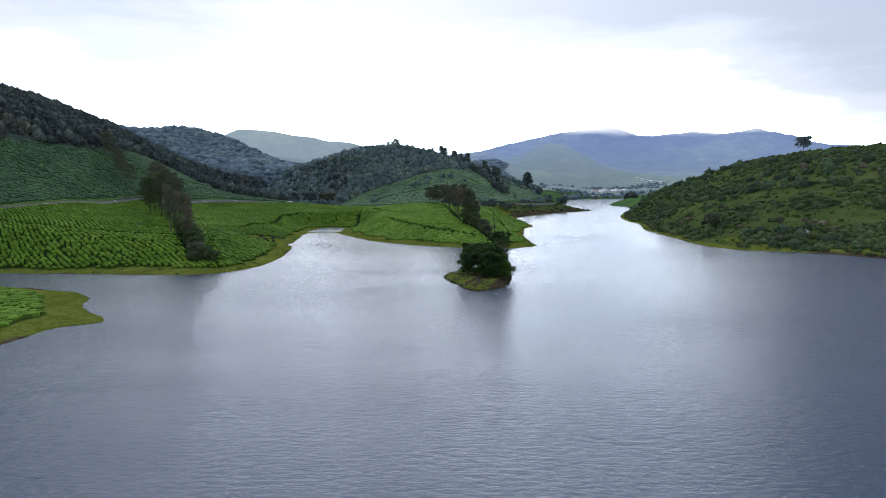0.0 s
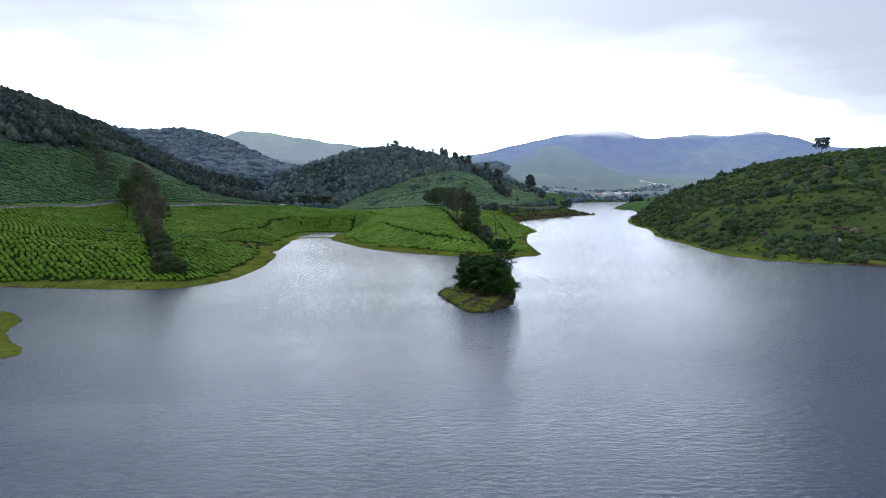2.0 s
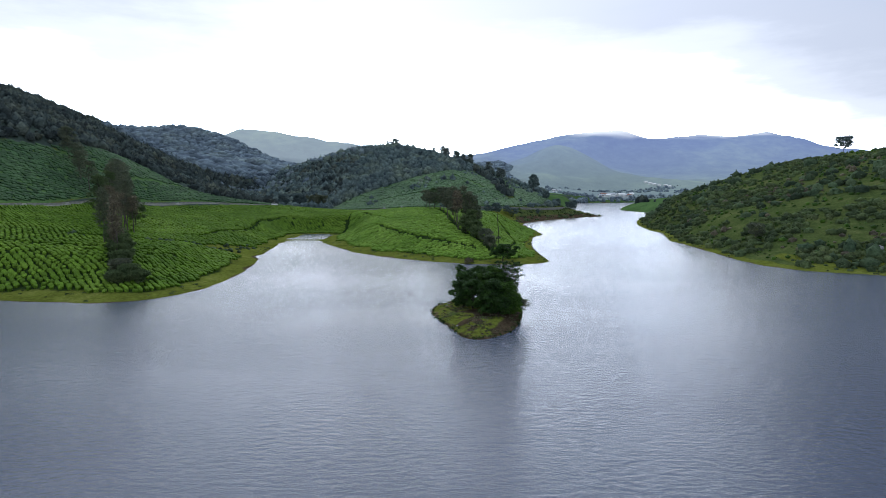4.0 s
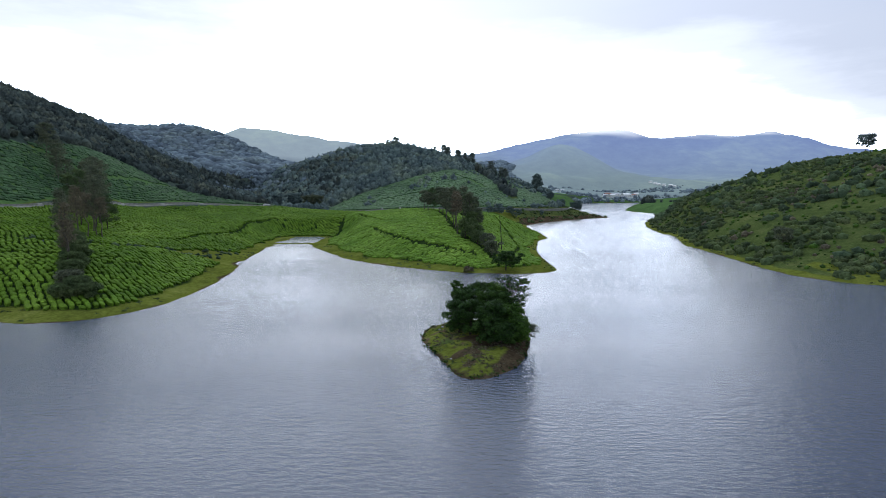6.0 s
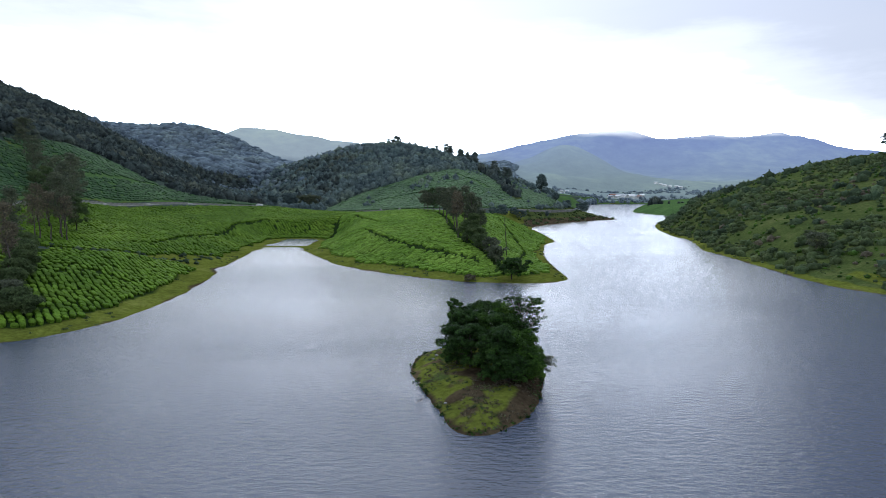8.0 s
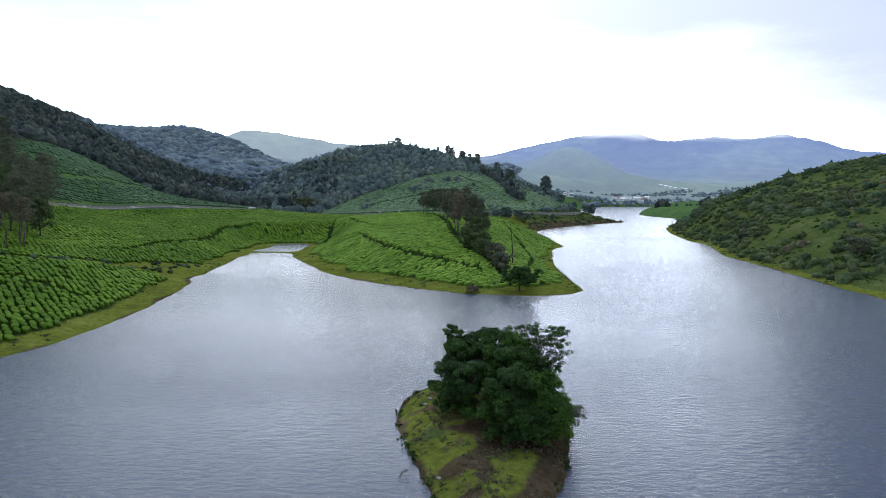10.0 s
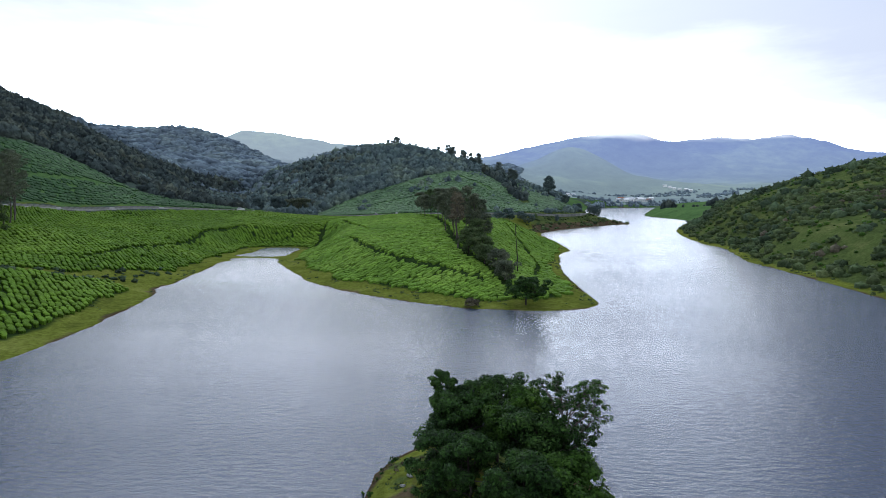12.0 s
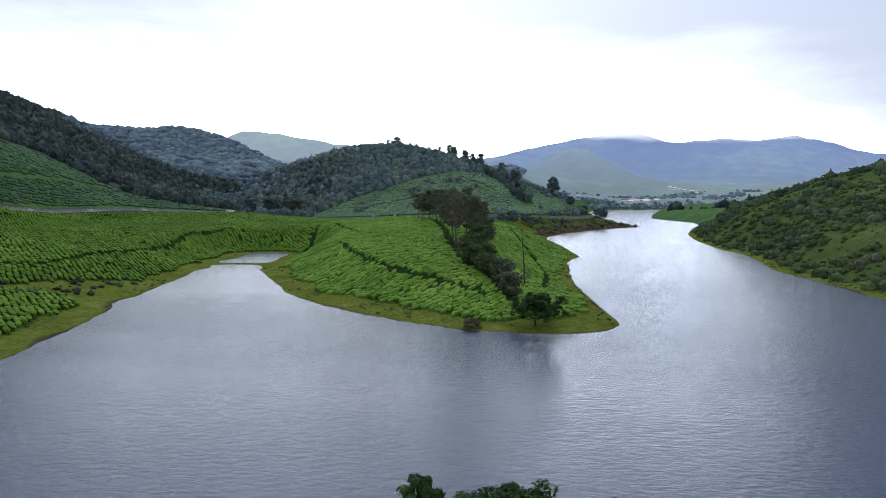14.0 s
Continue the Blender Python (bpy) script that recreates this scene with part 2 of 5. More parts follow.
# skyline trees: haze paleness in the colour, plus light through thin leaves
M["leaf_airy"] = two_scale("hazed_thin_leaves", 20, 1.0, (0.130, 0.160, 0.150), (0.170, 0.205, 0.190), (0.220, 0.250, 0.220), rough=0.95, islands=0.3, spec=0.0, through=0.6, contrast=0.3)
M["bark"] = two_scale("bark", 2, 0.15, (0.05, 0.042, 0.034), (0.085, 0.072, 0.06), (0.14, 0.12, 0.10))
M["bark_dark"] = two_scale("dark_bark", 2, 0.15, (0.022, 0.018, 0.015), (0.04, 0.033, 0.027), (0.06, 0.05, 0.042))
M["stone"] = two_scale("grey_stone", 2.5, 0.2, (0.16, 0.155, 0.15), (0.25, 0.245, 0.24), (0.36, 0.35, 0.345))
M["road"] = two_scale("worn_road", 6, 0.4, (0.20, 0.19, 0.17), (0.27, 0.26, 0.235), (0.35, 0.335, 0.30))
M["wall_stone"] = two_scale("stone_wall", 1.5, 0.25, (0.16, 0.15, 0.14), (0.24, 0.23, 0.21), (0.33, 0.32, 0.30))
M["white_paint"] = two_scale("white_paint", 5, 0.6, (0.68, 0.68, 0.67), (0.78, 0.78, 0.77), (0.83, 0.83, 0.82), bump=0.1, depth=0.02)
M["tin"] = two_scale("tin_roof", 4, 0.5, (0.35, 0.36, 0.38), (0.45, 0.46, 0.48), (0.55, 0.56, 0.58), rough=0.5, bump=0.2, depth=0.03)
M["tile"] = two_scale("red_tile_roof", 4, 0.4, (0.20, 0.09, 0.06), (0.27, 0.12, 0.08), (0.33, 0.16, 0.11))
M["dark_glass"] = two_scale("dark_panes", 3, 0.5, (0.03, 0.035, 0.04), (0.04, 0.045, 0.05), (0.06, 0.065, 0.07), rough=0.15, bump=0.02, depth=0.01, spec=0.5)

# the far range: a backdrop; two kilometres of damp air painted as its glow
m, t, p = graph("hazed_far_range", 0.95, 0.0)
far_a = noise_node(t, 1 / 420, 4.0)
far_b = noise_node(t, 1 / 45, 5.0, 0.65)
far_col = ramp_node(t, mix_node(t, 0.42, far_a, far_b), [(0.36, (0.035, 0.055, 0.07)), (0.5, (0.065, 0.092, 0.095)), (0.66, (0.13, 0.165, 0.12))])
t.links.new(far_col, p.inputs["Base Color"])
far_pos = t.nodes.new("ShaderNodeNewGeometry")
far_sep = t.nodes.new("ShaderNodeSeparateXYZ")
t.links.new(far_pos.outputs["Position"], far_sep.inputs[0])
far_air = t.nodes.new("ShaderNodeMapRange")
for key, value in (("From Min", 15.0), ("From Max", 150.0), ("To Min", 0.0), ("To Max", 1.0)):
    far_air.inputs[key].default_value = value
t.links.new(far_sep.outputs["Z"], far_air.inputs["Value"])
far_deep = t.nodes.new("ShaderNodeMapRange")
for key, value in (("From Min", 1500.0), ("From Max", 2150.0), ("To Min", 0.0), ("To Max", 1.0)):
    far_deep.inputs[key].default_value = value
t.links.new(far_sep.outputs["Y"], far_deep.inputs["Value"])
# haze by height, distance and side, put into the emission colour
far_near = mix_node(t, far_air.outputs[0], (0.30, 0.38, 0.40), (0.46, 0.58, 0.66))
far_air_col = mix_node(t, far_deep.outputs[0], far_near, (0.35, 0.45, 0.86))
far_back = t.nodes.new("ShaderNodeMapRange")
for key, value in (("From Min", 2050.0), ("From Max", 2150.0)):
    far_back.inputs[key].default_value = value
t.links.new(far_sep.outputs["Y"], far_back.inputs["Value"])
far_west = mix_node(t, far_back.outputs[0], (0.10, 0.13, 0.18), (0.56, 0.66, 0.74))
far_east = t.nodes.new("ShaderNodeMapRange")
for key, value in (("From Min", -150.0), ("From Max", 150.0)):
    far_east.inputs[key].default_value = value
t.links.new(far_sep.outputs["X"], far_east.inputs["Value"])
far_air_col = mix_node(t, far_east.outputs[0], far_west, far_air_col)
# cloud on the tops, painted into the emission as a pale cap
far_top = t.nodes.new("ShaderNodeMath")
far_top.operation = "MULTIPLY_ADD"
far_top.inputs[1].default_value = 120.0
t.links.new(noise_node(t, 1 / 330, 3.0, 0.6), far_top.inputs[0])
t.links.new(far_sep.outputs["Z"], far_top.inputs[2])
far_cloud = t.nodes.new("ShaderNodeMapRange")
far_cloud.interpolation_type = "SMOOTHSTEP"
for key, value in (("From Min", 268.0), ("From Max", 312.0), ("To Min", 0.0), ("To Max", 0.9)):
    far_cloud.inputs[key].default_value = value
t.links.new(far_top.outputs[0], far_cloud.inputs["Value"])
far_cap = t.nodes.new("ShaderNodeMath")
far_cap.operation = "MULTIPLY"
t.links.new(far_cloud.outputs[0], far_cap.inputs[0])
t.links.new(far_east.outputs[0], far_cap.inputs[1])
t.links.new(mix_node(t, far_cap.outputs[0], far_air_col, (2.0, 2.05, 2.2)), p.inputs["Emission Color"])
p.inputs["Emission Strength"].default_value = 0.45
bump_node(t, p, far_b, 0.8, 7.0)
M["far"] = m

m, t, p = graph("lake_water", 0.17, 0.5)
p.inputs["IOR"].default_value = 1.333
p.inputs["Base Color"].default_value = (0.028, 0.040, 0.068, 1)
wave_a = noise_node(t, 1.25, 4.0, 0.62, (0.55, 1.35, 1))
wave_b = noise_node(t, 0.10, 3.0, 0.5, (0.5, 1.5, 1))
gust = noise_node(t, 0.018, 3.0, 0.5, (0.5, 1.6, 1))
gust_amp = t.nodes.new("ShaderNodeMapRange")
gust_amp.inputs["From Min"].default_value, gust_amp.inputs["From Max"].default_value = 0.35, 0.65
gust_amp.inputs["To Min"].default_value, gust_amp.inputs["To Max"].default_value = 0.60, 1.0
t.links.new(gust, gust_amp.inputs["Value"])
wb = t.nodes.new("ShaderNodeBump")
wb.inputs["Distance"].default_value = 0.22
t.links.new(wave_a, wb.inputs["Height"])
t.links.new(gust_amp.outputs[0], wb.inputs["Strength"])
wb2 = t.nodes.new("ShaderNodeBump")
wb2.inputs["Strength"].default_value, wb2.inputs["Distance"].default_value = 0.12, 0.25
t.links.new(wave_b, wb2.inputs["Height"])
t.links.new(wb2.outputs[0], wb.inputs["Normal"])
t.links.new(wb.outputs[0], p.inputs["Normal"])
M["water"] = m

# ---- the lie of the land ----
# shorelines as plan polygons
WEST = [(-190, 173), (-139, 169), (-120, 167), (-93, 163.2), (-79, 160.4), (-69.4, 165), (-64.2, 176), (-63.5, 190), (-64.8, 208), (-67.8, 224),
        (-71, 240), (-72, 246), (-77.5, 252), (-76, 262), (-80, 279), (-82, 298), (-85.5, 312), (-83, 317), (-88, 323.5), (-79, 326), (-70, 324), (-65, 309),
        (-53, 287), (-45, 270), (-37, 258.5), (-25, 246), (-12.6, 237), (-3.8, 231.5), (3, 228), (14, 226.5), (22, 227.5), (27, 231),
        (29.3, 238), (28.6, 252), (28.8, 270), (29, 283), (30.5, 300), (33, 316), (34.5, 332), (37, 343), (44, 357), (43, 368), (44, 390)]
WEST += [(43, 426), (42, 456), (46, 473), (59, 499), (84, 537), (110, 567), (132, 584), (127, 594), (108, 611), (112, 700), (138, 850),
         (172, 1000), (200, 1130), (255, 1205), (310, 1195), (340, 1215), (900, 1300), (2600, 1400), (2600, 4600), (-2600, 4600), (-2600, 160), (-400, 172)]
TONGUE = [(-75, 70), (-73.2, 86), (-72.6, 92), (-72.3, 97.5), (-69, 99.5), (-65.8, 101.5), (-69.5, 106.5), (-75.5, 112.5), (-80, 117), (-82.5, 122),
          (-85, 127), (-90.5, 133.5), (-100, 137.6), (-120, 145.5), (-160, 150), (-400, 152), (-2600, 120), (-2600, -900), (-400, -300), (-140, 20), (-90, 50)]
EAST = [(700, 60), (260, 120), (190, 140), (150, 165), (127, 181), (121, 192), (110, 203), (96, 211), (91.5, 224), (91, 240), (92, 255),
        (94.5, 280), (95, 315), (100, 334), (105, 350), (110, 371), (108.5, 386), (112, 408), (114.5, 425), (121, 455), (126, 473), (132, 495),
        (141, 517), (166, 577), (195, 640), (190, 690), (186, 745), (200, 800), (232, 900), (280, 1040), (325, 1170), (345, 1215), (900, 1300),
        (2600, 1400), (2600, -900), (900, -300)]
ISLET = [(-6.4, 150), (-6.6, 155), (-5.5, 160), (-2, 163.5), (3, 164.5), (8, 162), (11, 157), (11.3, 151.5), (10.2, 146), (9, 140), (7.7, 136), (5.2, 132.8),
         (3.7, 131), (1.9, 130.4), (0.1, 131), (-1.2, 133.7), (-2.5, 138), (-4.6, 144)]
POOL = [(-90, 332), (-88, 342), (-87, 351), (-90, 368), (-82, 371), (-73, 366), (-71.5, 347), (-71, 337), (-69, 331)]


def rounded(poly, times=2):
    """Corner cutting, for smooth shores."""
    for _ in range(times):
        a = np.array(poly, float)
        b = np.roll(a, -1, 0)
        poly = np.stack([a * 0.75 + b * 0.25, a * 0.25 + b * 0.75], 1).reshape(-1, 2)
    return np.array(poly, float)


def inside_depth(poly, x, y):
    """Distance to the outline, positive inside."""
    best = np.full(x.shape, 1e18)
    odd = np.zeros(x.shape, bool)
    for (ax, ay), (bx, by) in zip(poly, np.roll(poly, -1, 0)):
        dx, dy = bx - ax, by - ay
        k = np.clip(((x - ax) * dx + (y - ay) * dy) / max(dx * dx + dy * dy, 1e-9), 0, 1)
        best = np.minimum(best, (x - ax - k * dx) ** 2 + (y - ay - k * dy) ** 2)
        if ay != by:
            odd ^= ((ay > y) != (by > y)) & (x < ax + (y - ay) * dx / dy)
    return np.where(odd, 1, -1) * np.sqrt(best)


def smooth(a, b, v):
    k = np.clip((v - a) / (b - a), 0, 1)
    return k * k * (3 - 2 * k)


def lumps(x, y, size, seed):
    """Soft value noise in -1..1, vectorised."""
    u, v = x / size + seed * 17.3, y / size - seed * 9.1
    iu, iv = np.floor(u), np.floor(v)
    fu, fv = u - iu, v - iv
    fu, fv = fu * fu * (3 - 2 * fu), fv * fv * (3 - 2 * fv)

    def corner(a, b):
        s = np.sin(a * 127.1 + b * 311.7 + seed * 74.7) * 43758.5453
        return 2 * (s - np.floor(s)) - 1
    return (corner(iu, iv) * (1 - fu) + corner(iu + 1, iv) * fu) * (1 - fv) + (corner(iu, iv + 1) * (1 - fu) + corner(iu + 1, iv + 1) * fu) * fv


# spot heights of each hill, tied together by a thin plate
TEA_SLOPE = [(-83, 177, 4.5), (-100, 200, 8), (-95, 260, 6), (-105, 320, 6), (-140, 230, 12), (-135, 290, 13), (-130, 350, 12), (-184, 237, 18), (-186, 300, 18.5),
             (-180, 370, 17.5), (-150, 420, 16), (-128, 446, 14.5), (-90, 400, 8.5), (-215, 385, 47), (-239, 307, 58), (-175, 422, 23), (-190, 195, 18), (-260, 215, 46)]
MOUNTAIN = [(-310, 480, 70), (-400, 560, 96), (-425, 735, 106), (-475, 704, 131), (-518, 672, 144), (-600, 600, 176), (-500, 350, 130), (-380, 300, 92), (-228, 570, 26), (-307, 635, 58),
            (-244, 712, 20), (-330, 945, 30), (-420, 1000, 48), (-230, 900, 40), (-1000, 700, 230), (-700, 1240, 110), (-560, 1328, 90), (-420, 1372, 76), (-250, 1450, 66), (-60, 1420, 60), (-950, 1400, 160)]
# the two ridges that close the side valley
BACK_RIDGES = [(-1448, 1900, 282), (-1263, 1900, 248), (-1129, 1900, 229), (-1005, 1900, 222), (-882, 1900, 226), (-795, 1900, 212), (-745, 1900, 196), (-692, 1900, 172), (-572, 1900, 118), (-850, 1680, 130), (-840, 2100, 130),
               (-927, 2300, 236), (-890, 2300, 250), (-847, 2300, 256), (-784, 2300, 252), (-699, 2300, 236), (-615, 2300, 224), (-552, 2300, 213), (-448, 2300, 200), (-157, 2300, 154), (-600, 2080, 120)]
KNOLL = [(-18, 330, 12.5), (-38, 318, 8.6), (-10, 280, 8.5), (5, 260, 6), (10, 300, 9.5), (8, 350, 12), (-10, 370, 14), (-30, 400, 13.8), (-60, 405, 11.3), (22, 400, 8),
         (-50, 345, 9), (-20, 262, 5), (-75, 430, 10), (-55, 470, 10), (10, 440, 9)]
MID_HILL = [(-138, 520, 10), (-134, 590, 9), (-90, 560, 10.5), (-40, 520, 11), (5, 490, 10), (40, 505, 9.5), (60, 545, 9), (80, 570, 8.5), (100, 597, 8), (120, 584, 5), (-60, 640, 34), (20, 640, 34),
            (-105, 850, 82), (-20, 830, 64), (30, 790, 48), (84, 750, 23), (108, 680, 10), (-227, 775, 47), (-165, 810, 68), (-150, 690, 36), (140, 900, 14)]
EAST_HILL = [(130, 478, 8), (150, 470, 16), (175, 462, 27), (200, 425, 37), (228, 404, 45), (270, 385, 47), (130, 330, 14), (160, 300, 22), (140, 240, 9), (200, 320, 34),
             (260, 280, 38), (330, 330, 52), (180, 560, 12), (230, 600, 14), (260, 560, 24), (225, 690, 9), (222, 760, 8), (300, 800, 12), (450, 500, 55), (160, 205, 6), (300, 180, 22)]
FAR_RANGE = [(305, 1230, 9), (380, 1300, 16), (500, 1350, 26), (200, 1350, 32), (324, 1450, 27), (437, 1500, 46), (168, 1700, 104), (212, 1700, 128), (257, 1700, 142), (314, 1700, 132), (365, 1700, 110), (431, 1700, 74), (560, 1800, 62), (700, 1500, 45),
             (37, 2250, 154), (155, 2250, 179), (283, 2250, 204), (371, 2250, 222), (473, 2250, 232), (594, 2250, 238), (650, 2250, 222), (715, 2250, 203), (789, 2250, 213), (864, 2250, 219), (1025, 2250, 216), (1109, 2250, 234), (1159, 2250, 220), (1233, 2250, 203),
             (1308, 2250, 180), (1413, 2250, 168), (1700, 2150, 120), (250, 1950, 120), (500, 2000, 110), (900, 1950, 110), (1200, 1950, 100), (700, 3600, 150), (-800, 2700, 150), (500, 2600, 150), (1100, 2600, 150), (1800, 1500, 90), (2000, 3500, 120)]
BACK = [(-600, 0, 60), (-200, 60, 14), (-1500, 300, 200), (800, 100, 50), (2000, 600, 90), (-2000, 3000, 160), (-130, 110, 4), (-300, 20, 30)]
SPOTS = np.array(TEA_SLOPE + MOUNTAIN + BACK_RIDGES + KNOLL + MID_HILL + EAST_HILL + FAR_RANGE + BACK, float)


def plate(r2):
    return 0.5 * r2 * np.log(r2 + 1e-6)


def plate_weights():
    xy, n = SPOTS[:, :2] / 100, len(SPOTS)
    a = np.zeros((n + 3, n + 3))
    a[:n, :n] = plate(((xy[:, None] - xy[None]) ** 2).sum(2)) + np.diag(np.where(SPOTS[:, 1] > 1600, 0.0005, 0.02))
    a[:n, n], a[:n, n + 1:] = 1, xy
    a[n:, :n] = a[:n, n:].T
    return np.linalg.solve(a, np.r_[SPOTS[:, 2], 0, 0, 0])


WEIGHTS = plate_weights()
SHORES = [rounded(p) for p in (WEST, TONGUE, EAST, ISLET)]
POOL_EDGE = rounded(POOL)


def shore_depth(x, y):
    d = np.max([inside_depth(p, x, y) for p in SHORES], 0)
    d = d + lumps(x, y, 5.0, 3) * 0.5 + lumps(x, y, 2.0, 4) * 0.25
    return np.minimum(d, -inside_depth(POOL_EDGE, x, y))


def terrain(x, y):
    """Ground height over the plan; the lake's surface is at zero."""
    x, y = np.asarray(x, float), np.asarray(y, float)
    d = shore_depth(x, y)
    z = WEIGHTS[-3] + WEIGHTS[-2] * x / 100 + WEIGHTS[-1] * y / 100
    for (sx, sy, _), w in zip(SPOTS, WEIGHTS):
        z = z + w * plate(((x - sx) ** 2 + (y - sy) ** 2) / 1e4)
    far = smooth(450, 1100, np.hypot(x, y - 100))
    far = far * (1 - 0.75 * smooth(1500, 1800, y))
    z = z + lumps(x, y, 70, 1) * (1.2 + 7 * far) * smooth(12, 40, z) + lumps(x, y, 28, 2) * (0.5 + 2 * far) * smooth(12, 40, z) + lumps(x, y, 190, 5) * 10 * far * smooth(20, 60, z)
    bank = np.where(d > 0, 0.12 * np.minimum(d, 9), np.maximum(d * 0.3, -5))
    wet = smooth(3, 22, -inside_depth(POOL_EDGE, x, y))
    bank = np.where(d > 0, bank * (0.3 + 0.7 * wet), bank)
    up = smooth(4, 26, d) * (0.15 + 0.85 * wet)
    islet = inside_depth(SHORES[3], x, y)
    knob = np.where(islet > -1, (0.35 + 0.35 * smooth(4, 8, x)) * np.clip(islet, 0, 3.2 - 1.2 * smooth(4, 8, x)) + 0.06 * np.clip(islet - 3.2, 0, 9), 0)
    return np.where(islet > -1, np.where(d > 0, knob, bank), bank + up * np.maximum(z - bank, 0.0))


def mesh_object(name, verts, faces, mats=(), face_mat=None, smooth_faces=True, parent=None):
    """One mesh object from arrays: verts n x 3, faces m x 3 or m x 4."""
    verts, faces = np.asarray(verts, np.float32), np.asarray(faces, np.int32)
    me = bpy.data.meshes.new(name)
    k = faces.shape[1]
    me.vertices.add(len(verts))
    me.vertices.foreach_set("co", verts.ravel())
    me.loops.add(faces.size)
    me.loops.foreach_set("vertex_index", faces.ravel())
    me.polygons.add(len(faces))
    me.polygons.foreach_set("loop_start", np.arange(0, faces.size, k, dtype=np.int32))
    me.polygons.foreach_set("use_smooth", np.full(len(faces), smooth_faces))
    for mt in mats:
        me.materials.append(mt)
    if face_mat is not None:
        me.polygons.foreach_set("material_index", np.asarray(face_mat, np.int32))
    me.update(calc_edges=True)
    me.validate()
    ob = new(name, me)
    if parent:
        ob.parent = parent
    return ob


def steps(stops):
    out = []
    for (a, b, s) in stops:
        out.append(np.arange(a, b, s))
    return np.concatenate(out)


gx = steps([(-2600, -1000, 100), (-1000, -440, 16), (-440, -200, 6), (-200, -150, 3), (-150, -95, 2.4), (-95, -10, 1.8), (-10, 14, 0.6), (14, 50, 1.8), (50, 80, 3), (80, 135, 2.0), (135, 280, 3.5), (280, 480, 8), (480, 1500, 16), (1500, 2601, 100)])
gy = steps([(-900, 40, 60), (40, 80, 4), (80, 126, 1.6), (126, 168, 0.6), (168, 360, 1.8), (360, 480, 2.6), (480, 620, 3), (620, 900, 7), (900, 1400, 12), (1400, 2500, 60), (2500, 4601, 150)])
# fields and woods, in plan
MID_TEA = rounded([(-122, 552), (-118, 580), (-110, 606), (-94, 624), (-72, 630), (-50, 647), (-20, 672), (6, 705), (26, 760), (52, 782), (84, 756), (106, 700), (108, 645), (70, 580), (36, 520), (-40, 518), (-76, 522), (-100, 534)])
MID_WOOD = rounded([(8, 745), (20, 758), (32, 700), (46, 630), (50, 585), (40, 578), (32, 625), (20, 685)])
UPPER_TEA = rounded([(-186, 190), (-188, 300), (-183, 372), (-160, 412), (-134, 446), (-128, 470), (-150, 452), (-170, 431), (-193, 426), (-208, 424), (-218, 410), (-219, 385), (-221, 362), (-224, 331), (-229, 310), (-233, 285), (-240, 240), (-250, 190)])
LOW_TEA = rounded([(-186, 168), (-182, 236), (-183, 300), (-178, 366), (-150, 416), (-126, 442), (-128, 500), (-60, 500), (45, 470), (60, 440), (50, 220), (-60, 220), (-60, 150), (-150, 160)])
GAPS = [rounded(p) for p in ([(-128, 226), (-104, 232), (-94, 242), (-94, 256), (-91, 268), (-86, 282), (-72, 283), (-66, 262), (-77, 243), (-84, 251), (-90.5, 248), (-90, 238), (-102, 228), (-128, 221)],       # grass tongue between the beds
                             [(-98, 362), (-94, 369), (-88, 372), (-80, 373), (-73, 368), (-67, 350), (-58, 314), (-58, 300), (-75, 300), (-86, 305), (-91, 325), (-95, 350)])]      # wet meadow round the pool
# footpaths through the tea, in plan
FOOTPATHS = [[(-41.4, 318), (-33, 297), (-25.8, 281), (-16.6, 268), (-9.2, 261), (-2.6, 254), (4, 247)], [(-60, 392), (-53, 373), (-45, 352), (-37, 334)],
             [(-135, 240), (-112, 252), (-101.5, 264), (-104.4, 297), (-106, 325), (-110, 362), (-104, 397), (-88, 410)], [(-190, 205), (-150, 205), (-120, 200), (-92, 205), (-78, 208)],
             [(18, 262), (22, 290), (20, 330), (12, 372)]]


def near_path(x, y, paths):
    best = np.full(np.shape(x), 1e9)
    for path in paths:
        for (ax, ay), (bx, by) in zip(path, path[1:]):
            dx, dy = bx - ax, by - ay
            k = np.clip(((x - ax) * dx + (y - ay) * dy) / (dx * dx + dy * dy), 0, 1)
            best = np.minimum(best, np.hypot(x - ax - k * dx, y - ay - k * dy))
    return best


def tea_beds(x, y, d):
    """Where tea stands on the low ground round the lake."""
    bed = (inside_depth(LOW_TEA, x, y) > 0) & (inside_depth(SHORES[0], x, y) > 0) & (d > np.where(x < -66, 6.2, np.where((x > 10) & (y > 242), 4.4, 7.4)) + lumps(x, y, 14, 6) * 2.4 + lumps(x, y, 4, 8) * 0.8)
    for g in GAPS:
        bed &= inside_depth(g, x, y) < 0
    tongue = (inside_depth(SHORES[1], x, y) > 0) & (d > 7.5 + lumps(x, y, 12, 6) * 2.0) & (x > -190)
    return bed | tongue


